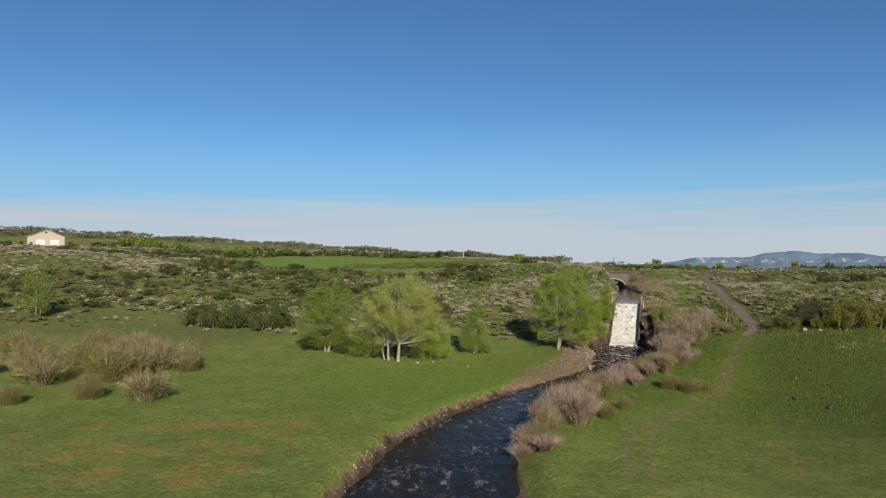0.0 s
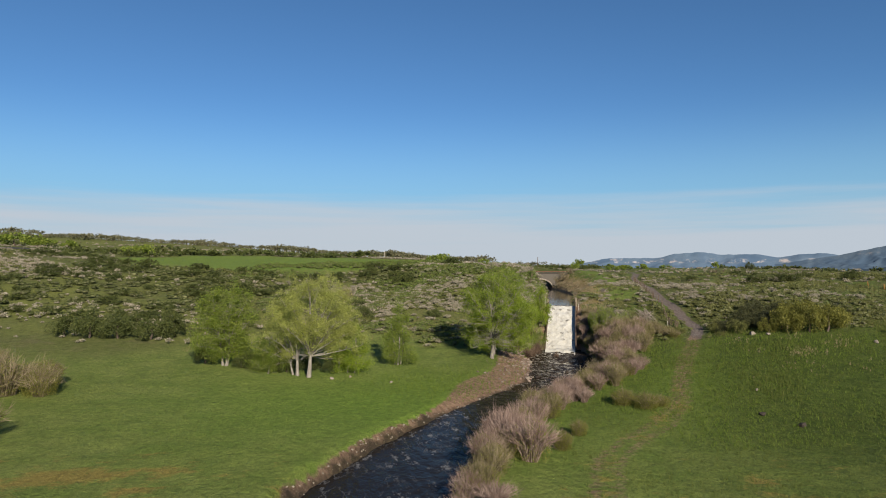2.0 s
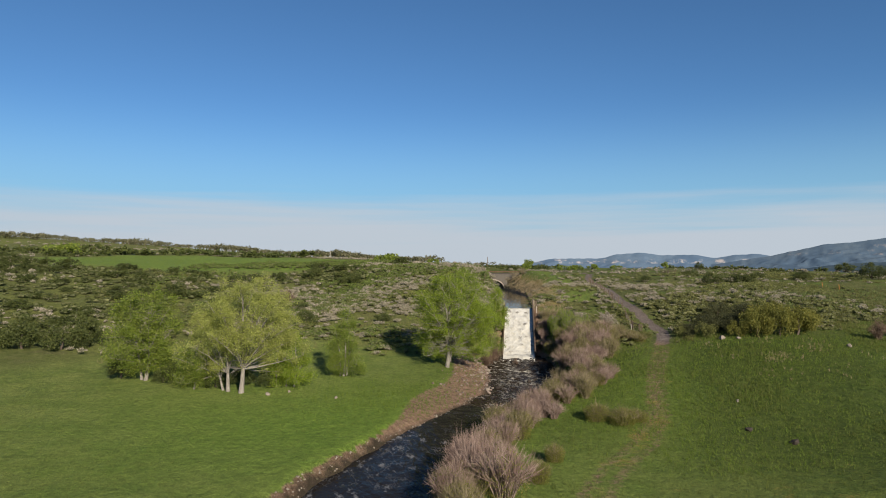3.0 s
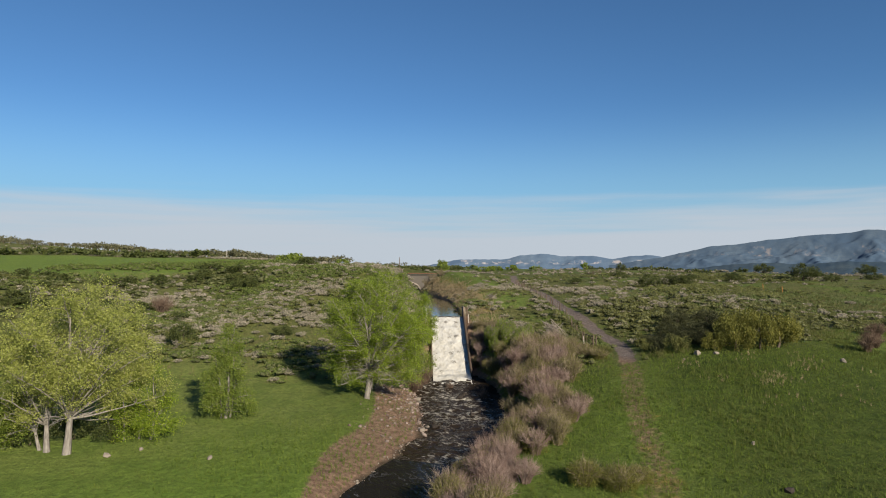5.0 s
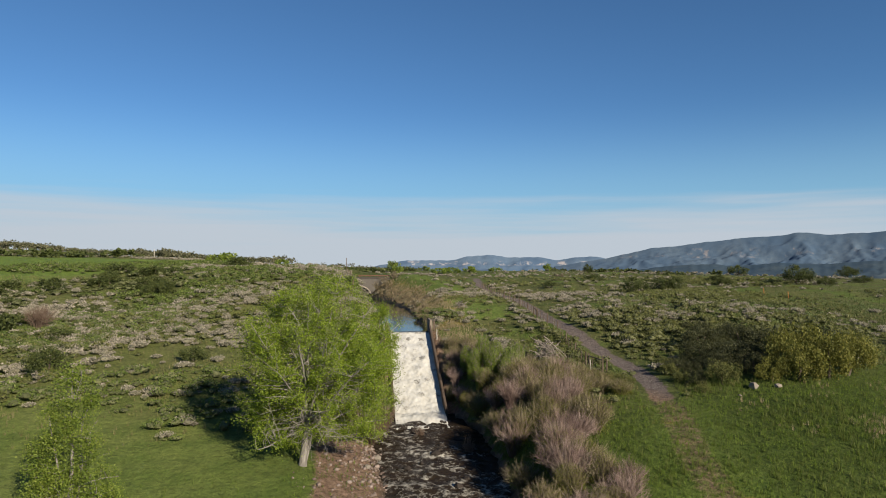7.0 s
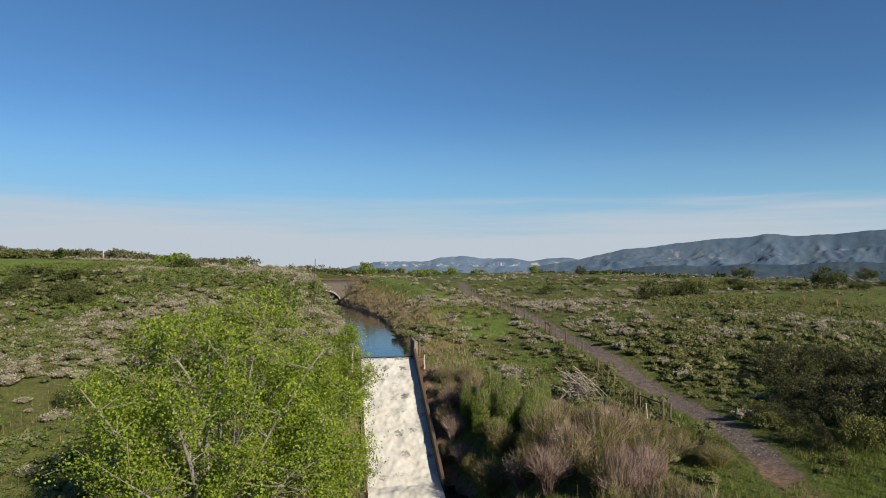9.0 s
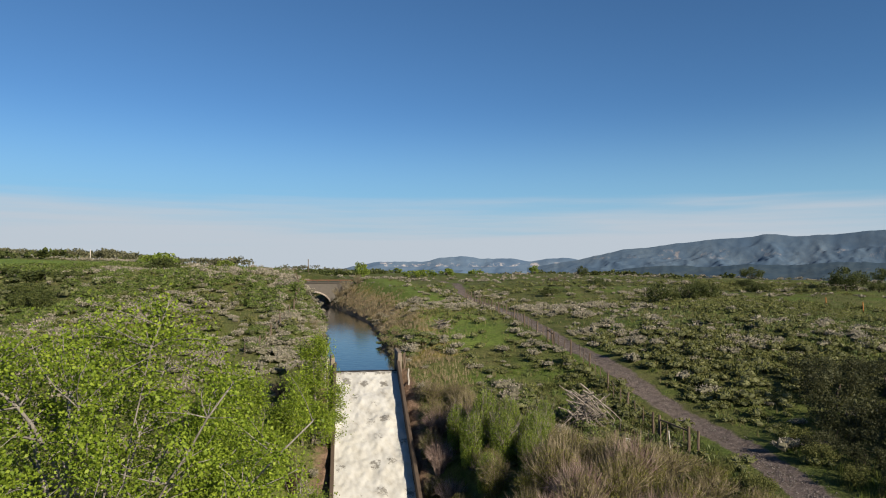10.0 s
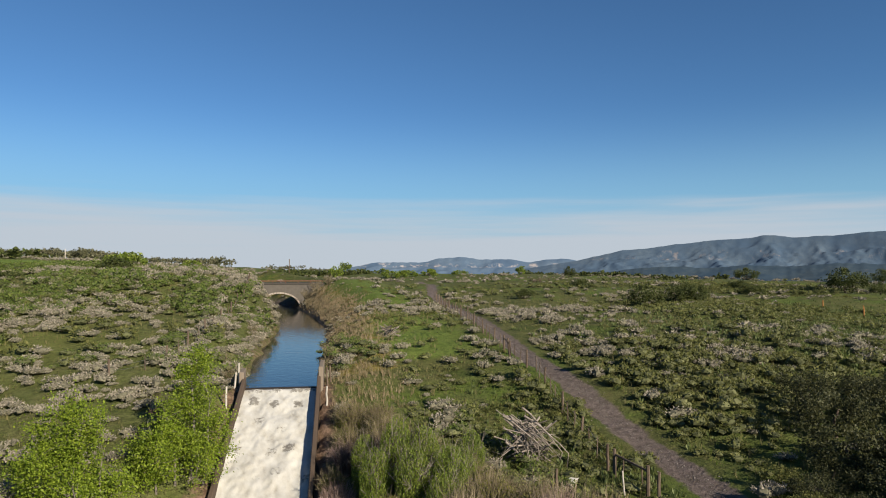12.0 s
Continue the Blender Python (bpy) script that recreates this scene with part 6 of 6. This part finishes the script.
    rule = lambda x, y: np.exp(-((x - 31) ** 2 / 90 + (y - 80) ** 2 / 400)) + np.exp(-((x - 9) ** 2 / 60 + (y - 82) ** 2 / 60)) + 0.9 * np.exp(-((x - 50) ** 2 / 120 + (y - 86) ** 2 / 60)) + 0.4 * np.exp(-((x - 42) ** 2 / 90 + (y - 110) ** 2 / 300)) + (0.12 + 0.3 * np.clip(wave(x, y, 0.3, 54), 0, 1)) * ease(22, 32, x) * (y < 95)
    sow("tall_grass", "tall lush green grass", "grass", tufts, 22000, ((-5, 75), (58, 122), rule), (0.13, 0.38), "lush_blade", 132, margin=0.4)
    rule = lambda x, y: np.exp(-((x - 50) ** 2 / 60 + (y - 83) ** 2 / 30)) * np.clip(wave(x, y, 0.8, 56), 0, 1)
    sow("dry_tussocks", "pale dry grass tussocks in the meadow", "grass", tufts, 170, ((40, 66), (74, 92), rule), (0.25, 0.5), "straw", 134)
    rule = lambda x, y: 0.3 + np.clip(wave(x, y, 0.25, 53), 0, 0.7)
    sow("hill_grass", "short bunch grass between the sagebrush", "grass", tufts, 9000, ((-24, 46), (102, 190), rule), (0.2, 0.5), "tan_blade", 145, margin=0.3)
    sow("hill_grass", "short bunch grass on the plateau", "grass", tufts, 7000, ((38, 100), (92, 165), rule), (0.2, 0.5), "tan_blade", 146, margin=0.3)
    rule = lambda x, y: (0.25 + np.clip(wave(x, y, 0.5, 51), 0, 1)) * ease(6, 20, x)
    sow("meadow_grass", "uneven mid-green grass of the near meadow", "grass", tufts, 9000, ((8, 66), (42, 98), rule), (0.16, 0.36), "blade", 144, margin=0.7)
    rule = lambda x, y: np.clip(wave(x, y, 0.35, 50), 0, 1) * ease(30, 38, x + 0.3 * (y - 70))
    sow("grass_tussocks", "dark green grass tussocks on the meadow", "grass", tufts, 5600, ((24, 88), (48, 98), rule), (0.28, 0.6), "blade", 137, margin=0.5)
    rule = lambda x, y: np.exp(-((along(CANAL, x, y)[0] - 5.2) / 2.3) ** 2) * (x > np.interp(y, [124, 205], [36, 54]))
    sow("dry_grass", "pale dry grass along the banks", "grass", tufts, 5000, ((30, 68), (110, 206), rule), (0.22, 0.5), "straw", 133, margin=0.2)


plant_cover()


# ---- fences ----
def post_mesh(radius, tall, material, seed, sides=7):
    r = np.random.RandomState(seed)
    p = np.array([(0.015 * r.normal(), 0.015 * r.normal(), z) for z in np.linspace(-0.25, tall, 4)])
    return np_mesh("post", *tube(p, radius * np.array([1.05, 1.0, 0.97, 0.9]), sides), MAT[material], False)


def along_line(line, step):
    pts = np.array(line, float)
    s = np.concatenate([[0], np.cumsum(np.hypot(*np.diff(pts[:, :2], axis=0).T))])
    q = np.arange(0, s[-1], step)
    return [(float(np.interp(d, s, pts[:, 0])), float(np.interp(d, s, pts[:, 1]))) for d in q]


def build_fence(line, step, label, seed, tall=1.15, wires=3, wooden=3, braces=()):
    r = np.random.RandomState(seed)
    fence = new("fence")
    tagged(fence, label, "fence")
    heavy = [post_mesh(0.075, tall + 0.1, "post", seed + k) for k in range(3)]
    light = [post_mesh(0.035, tall - 0.05, "post", seed + 5 + k, 5) for k in range(3)]
    spots = []
    for k, (x, y) in enumerate(along_line(line, step)):
        x, y = x + 0.06 * r.normal(), y + 0.06 * r.normal()
        z = hz(x, y)
        ob = part("post", (heavy if k % wooden == 0 else light)[r.randint(3)], parent=fence)
        ob.matrix_world = pose(x, y, z, 2.5 * r.normal(), 2.5 * r.normal(), r.rand() * 360)
        spots.append(np.array([x, y, z]))
    for w in range(wires):
        P = []
        for a, b in zip(spots, spots[1:]):
            for f in (0, 0.5):
                P.append(a + (b - a) * f + np.array([0, 0, 0.35 + 0.32 * w - 0.05 * (f > 0)]))
        P.append(spots[-1] + np.array([0, 0, 0.35 + 0.32 * w]))
        part("wire", np_mesh("wire", *tube(np.array(P), np.full(len(P), 0.006), 3), MAT["wire"]), parent=fence)
    for (ax, ay), (bx, by) in braces:
        A, B = np.array([ax, ay, hz(ax, ay)]), np.array([bx, by, hz(bx, by)])
        for q in (A, B):
            ob = part("brace_post", post_mesh(0.085, tall + 0.15, "post", seed + 11), parent=fence)
            ob.matrix_world = Matrix.Translation(q)
        up = np.array([0, 0, tall - 0.1])
        part("brace_rail", np_mesh("brace_rail", *tube(np.stack([A + up, B + up]), [0.05, 0.05], 6), MAT["post"]), parent=fence, label="weathered horizontal brace rail")
    return fence


build_fence([(45.9, 103.9), (46.3, 106.6), (46.6, 108.4), (48.3, 112.9), (50.1, 117.6), (51.2, 120.6), (52.0, 125.2), (54.2, 133), (57.6, 143.5), (61.6, 155), (66.4, 168)], 1.25,
            "wire fence on weathered wooden posts along the gravel path", 201, braces=(((46.05, 104.6), (46.2, 106.9)), ((51.7, 124.6), (52.2, 126.2))))
build_fence([(25.1, 130.7), (27.8, 131.8), (30.3, 136.4), (32.8, 143), (34.8, 147), (38.1, 157.5), (42.0, 174)], 2.3,
            "old leaning wire fence up the sage slope", 221, tall=1.05, wires=2, wooden=2)


build_fence([(-150, 411), (-110, 417), (-58, 398), (-10, 368)], 3.2, "weathered wire fence below the oak woods", 222, tall=1.5, wires=1, wooden=1)


def lone_post(x, y, tall, radius, material, label, seed, lean=3.0, category="post", name="marker_post"):
    ob = new(name, post_mesh(radius, tall, material, seed))
    r = np.random.RandomState(seed)
    ob.matrix_world = pose(x, y, hz(x, y), lean * r.normal(), lean * r.normal(), r.rand() * 360)
    return tagged(ob, label, category)


lone_post(100.2, 132.4, 1.25, 0.07, "orange", "faded orange wooden marker post on the plateau", 231)
lone_post(99.3, 127.2, 1.25, 0.07, "orange", "faded orange wooden marker post on the plateau", 232)
lone_post(42.8, 106.8, 1.2, 0.07, "post", "dark weathered wooden post among weeds", 233, name="wooden_post")
lone_post(45.0, 104.9, 1.25, 0.04, "post_white", "thin bleached wooden stake among weeds", 234, name="wooden_stake")
for k, (u, v, h) in enumerate(((-2.95, 13.6, 1.2), (-2.9, 16.4, 1.0), (-3.0, 18.6, 1.3), (2.85, 13.4, 1.1), (2.8, 16.6, 1.2), (3.0, 17.6, 1.1))):
    q = SPILL @ Vector((u, v, 0))
    lone_post(q.x, q.y, h, 0.062, "post_white" if k < 4 else "post", "bleached wooden post beside the spillway wall" if k < 4 else "dark weathered post beside the spillway wall", 240 + k, 2.0, name="spillway_post")


# ---- dead wood ----
def build_branch_pile(x, y, wide, tall, count, seed, label):
    r = np.random.RandomState(seed)
    pile = thing("branch_pile", x, y, hz(x, y), label, "branch pile")
    for k in range(count):
        a, L = -0.75 + 0.75 * r.normal() + math.pi * (r.rand() < 0.35), wide * (0.35 + 0.5 * r.rand())
        lift = tall * (0.15 + 0.8 * r.rand())
        c = np.array([r.normal() * wide * 0.10, r.normal() * wide * 0.10, lift])
        d = np.array([math.cos(a), math.sin(a), -0.95 + 0.75 * r.rand()]) * L / 2
        p = np.array([c + d * f + np.array([0, 0, -0.12 * wide * 0.3 * (f * f)]) for f in np.linspace(-0.8, 1.15, 6)]) + np.cumsum(r.normal(size=(6, 3)), 0) * 0.03
        p[:, 2] = np.maximum(p[:, 2], 0.02)
        rad = 0.025 + 0.05 * r.rand() ** 2
        pieces = [tube(p, np.linspace(rad, rad * 0.35, 6), 6)]
        for _ in range(2):
            s = p[r.randint(2, 6)]
            pieces.append(tube(np.stack([s, s + r.normal(size=3) * 0.3 + d * 0.15]), [rad * 0.4, 0.006], 4))
        part("branch", np_mesh("branch", *merge(pieces), MAT["dead_wood"], True), parent=pile)
    return pile


build_branch_pile(43.9, 110.7, 3.4, 2.0, 80, 251, "heap of bleached dead branches among green weeds")
build_branch_pile(46.3, 135.2, 2.4, 0.6, 26, 252, "low heap of brown logs and dead branches")
build_branch_pile(49, 221, 5.0, 1.0, 22, 253, "dead logs lying on the eroded slope by the bridge")


# ---- stones ----
def build_stones():
    r = np.random.RandomState(261)
    shapes = [np_mesh("stone", *pebble(r, 0.65), MAT["rock_pale"]) for _ in range(8)]
    def stone(x, y, s, label, name="boulder"):
        ob = new(name, shapes[r.randint(8)])
        ob.matrix_world = pose(x, y, hz(x, y) + s * 0.12, 8 * r.normal(), 8 * r.normal(), r.rand() * 360) @ Matrix.Diagonal((s, s, s, 1))
        tagged(ob, label, "stone", "loose stones")
    for x, y, s in ((49.9, 91.4, 1.2), (51.6, 90.6, 0.8), (47.6, 90.6, 0.4), (42.1, 106.1, 0.9), (42.7, 105.7, 0.8), (38.8, 72.9, 0.5), (-3.3, 85.2, 0.7), (-1.3, 86.0, 0.5), (3.1, 82.7, 0.5), (61.5, 84.5, 0.9)):
        stone(x, y, s, "pale flat stone lying in the grass")
    for x, y, s in ((20.6, 90.2, 0.9), (19.6, 88.6, 0.7), (21.4, 92.6, 0.7), (22.0, 95.0, 0.7), (21.2, 97.2, 0.6), (22.6, 99.4, 0.7), (23.6, 101.6, 0.7)):
        stone(x, y, s, "pinkish-grey boulder on the stony bank")
    dark = [np_mesh("stone", *pebble(r, 0.7), MAT["rock_dark"]) for _ in range(5)]
    for x, y, s in ((35.5, 66.8, 0.7), (36.9, 63.4, 0.8)):
        ob = new("boulder", dark[r.randint(5)])
        ob.matrix_world = pose(x, y, hz(x, y) + s * 0.1, 0, 0, r.rand() * 360) @ Matrix.Diagonal((s, s, s, 1))
        tagged(ob, "dark stone lying in the meadow grass", "stone", "loose stones")
    n = 0
    while n < 34:
        y = 88 + 19 * r.rand()
        cx = np.interp(y, [c[1] for c in CREEK], [c[0] for c in CREEK])
        x = cx + 3.2 * (2 * r.rand() - 1)
        lv = np.interp(y, [c[1] for c in CREEK], [c[3] for c in CREEK])
        s = 0.3 + 0.5 * r.rand() ** 2
        ob = new("boulder", dark[r.randint(5)])
        ob.matrix_world = pose(x, y, lv + s * 0.02, 9 * r.normal(), 9 * r.normal(), r.rand() * 360) @ Matrix.Diagonal((s, s, s, 1))
        tagged(ob, "dark wet boulder breaking the rapid water", "stone", "boulders in the rapids")
        n += 1
    # loose rubble below the leaning tree, pebbles along the cut bank
    P, S = [], []
    while len(P) < 760:
        x, y = 13 + 12 * r.rand(), 84 + 21 * r.rand()
        d, side, (hw, _) = along(CREEK, np.array(x), np.array(y))
        e = float(d - hw)
        if side > 0 and -0.6 < e < 5.6 and r.rand() < 0.06 + 0.94 * math.exp(-e / 1.6) * ease(84, 93, y) and math.hypot(x - 16.7, y - 96.2) > 1.0:
            P.append((x, y, hz(x, y)))
            S.append(0.07 + 0.36 * r.rand() ** 3)
    tagged(new("bank_rubble", strew("bank_rubble", P, S, r, MAT["rock"])), "pinkish-grey rubble on the stony creek bank", "stones", kind="stuff")
    P, S = [], []
    while len(P) < 330:
        y = 40 + 46 * r.rand()
        cx = np.interp(y, [c[1] for c in CREEK], [c[0] for c in CREEK])
        x = cx - 7.5 + 6 * r.rand()
        d, side, (hw, _) = along(CREEK, np.array(x), np.array(y))
        e = float(d - hw)
        if side > 0 and -0.2 < e < 0.4:
            P.append((x, y, hz(x, y)))
            S.append(0.05 + 0.17 * r.rand() ** 2)
    tagged(new("bank_pebbles", strew("bank_pebbles", P, S, r, MAT["rock_pale"])), "pale pebbles along the foot of the cut bank", "stones", kind="stuff")
    # gravel on the path
    L = np.array(along_line(PATH, 0.02))
    k = r.randint(len(L), size=3000)
    k = np.minimum(k, (len(L) * (0.02 + 0.6 * r.rand(3000) ** 1.5)).astype(int) + 20)
    xy = L[k] + r.normal(size=(3000, 2)) * 0.42
    z = height(xy[:, 0], xy[:, 1])
    tagged(new("path_gravel", strew("path_gravel", np.column_stack([xy, z]), 0.03 + 0.06 * r.rand(3000) ** 2, r, MAT["gravel"])), "grey-brown gravel strewn over the path", "gravel", kind="stuff")


build_stones()


# ---- small white box ----
bm = bmesh.new()
box(bm, 0, 0, 0.07, 0.46, 0.3, 0.14, 0.02)
crate = new("white_box")
tagged(crate, "small white box standing in the weeds", "box")
crate.matrix_world = pose(44.2, 107.4, hz(44.2, 107.4) + 0.15, 4, 6, 35)
part("body", bm, MAT["white"], crate)
bm = bmesh.new()
box(bm, 0, 0, 0.16, 0.5, 0.34, 0.04, 0.012)
part("lid", bm, MAT["white"], crate)


# ---- far building, yard and poles ----
def build_barn():
    x, y = -196.0, 326.0
    z = min(hz(x + dx, y + dy) for dx in (-9, 9) for dy in (-5, 5)) - 0.2
    barn = thing("metal_building", x, y, z, "cream metal building with a low gable roof and large doors", "building", rz=math.degrees(math.atan2(y, x)) - 90)
    w, d, e, a = 16.0, 15.0, 5.2, 8.6
    for sx in (-1, 1):
        bm = bmesh.new()
        box(bm, sx * (w / 2 - 0.1), d / 2, e / 2, 0.2, d, e, 0.01)
        part("side_wall", bm, MAT["siding"], barn)
    for yy in (0.0, d):
        bm = bmesh.new()
        c = [bm.verts.new((px, yy + q, pz)) for q in (0, 0.2) for px, pz in ((-w / 2, 0), (w / 2, 0), (w / 2, e), (0, a), (-w / 2, e))]
        bm.faces.new(c[:5][::-1])
        bm.faces.new(c[5:])
        for k in range(5):
            n = (k + 1) % 5
            bm.faces.new([c[k], c[n], c[n + 5], c[k + 5]])
        bmesh.ops.recalc_face_normals(bm, faces=bm.faces)
        part("gable_wall", bm, MAT["siding"], barn)
    pitch = math.atan2(a - e, w / 2)
    for sx in (-1, 1):
        bm = bmesh.new()
        L = (w / 2) / math.cos(pitch) + 0.5
        box(bm, L / 2, d / 2, 0.1, L, d + 1.0, 0.14, 0.01, Matrix.Translation((0, 0, a)) @ Matrix.Rotation(pitch if sx > 0 else math.pi - pitch, 4, "Y"))
        part("roof_panel", bm, MAT["roofing"], barn)
    for px, dw, dh in ((-2.4, 3.6, 3.6), (3.6, 3.6, 3.6)):
        bm = bmesh.new()
        box(bm, px, -0.05, dh / 2, dw, 0.1, dh, 0.01)
        door = part("overhead_door", bm, MAT["white"], barn, "white overhead door")
        for k in range(3):
            bm = bmesh.new()
            box(bm, px, -0.115, dh * (k + 1) / 4, dw - 0.1, 0.03, 0.06)
            part("panel_rib", bm, MAT["siding"], door)
    bm = bmesh.new()
    box(bm, -6.2, -0.05, 1.2, 1.1, 0.1, 2.1, 0.01)
    part("door", bm, MAT["dark"], barn, "dark entrance door")
    bm = bmesh.new()
    box(bm, 0, -0.05, a - 1.4, 0.9, 0.1, 0.9, 0.01)
    part("vent", bm, MAT["dark"], barn, "small dark gable vent")


build_barn()


def build_pole(x, y, tall, label, arms=True, wood="post_white"):
    pole = thing("utility_pole", x, y, hz(x, y), label, "pole")
    part("shaft", np_mesh("shaft", *tube(np.array([(0, 0, z) for z in (-0.4, tall * 0.5, tall)]), [0.17, 0.15, 0.12], 8), MAT[wood], True), parent=pole)
    if arms:
        bm = bmesh.new()
        box(bm, 0, 0, tall - 0.6, 2.0, 0.12, 0.14, 0.01)
        part("crossarm", bm, MAT["post"], pole)
        for u in (-0.85, 0.0, 0.85):
            part("insulator", np_mesh("insulator", *tube(np.array([(u, 0, tall - 0.53), (u, 0, tall - 0.4), (u, 0, tall - 0.3)]), [0.05, 0.07, 0.03], 6), MAT["white"]), parent=pole)


build_pole(10.7, 347.0, 3.9, "short pale utility pole on the skyline", False)
build_pole(77.5, 300.0, 6.2, "thin weathered pole behind the bridge", False, "post")


def build_yard():
    xs, ys = np.linspace(-148, -126, 24), np.linspace(279, 291, 12)
    X, Y = np.meshgrid(xs, ys)
    Y = Y + 0.15 * (X + 137)
    Z = height(X, Y) + 0.12
    n, m = Z.shape
    i = (np.arange(n - 1)[:, None] * m + np.arange(m - 1)[None]).ravel()
    tagged(new("driveway", np_mesh("driveway", np.dstack([X, Y, Z]).reshape(-1, 3), np.stack([i, i + 1, i + m + 1, i + m], 1), MAT["asphalt"], True)), "dark asphalt driveway near the metal building", "driveway", kind="structure")


build_yard()


# ---- picnic tables on the plateau ----
def build_picnic_table(x, y, turn):
    table = thing("picnic_table", x, y, hz(x, y), "dark weathered wooden picnic table on the plateau", "table", "picnic tables", turn)
    for k in range(5):
        bm = bmesh.new()
        box(bm, 0, -0.34 + 0.17 * k, 0.76, 2.4, 0.15, 0.05, 0.008)
        part("top_plank", bm, MAT["post"], table)
    for s in (-1, 1):
        bm = bmesh.new()
        box(bm, 0, s * 0.72, 0.45, 2.4, 0.26, 0.05, 0.008)
        part("bench_plank", bm, MAT["post"], table)
        bm = bmesh.new()
        box(bm, s * 0.85, 0, 0.41, 0.08, 1.6, 0.1, 0.008)
        part("cross_beam", bm, MAT["post"], table)
        for q in (-1, 1):
            bm = bmesh.new()
            box(bm, 0, 0, 0, 0.09, 0.09, 0.92, 0.008, Matrix.Translation((s * 0.93, q * 0.4, 0.36)) @ Matrix.Rotation(radians(24 * q), 4, "X"))
            part("leg", bm, MAT["post"], table)


for px, py, turn in ((98.6, 189.4, 12), (102.6, 192.0, -20)):
    build_picnic_table(px, py, turn)
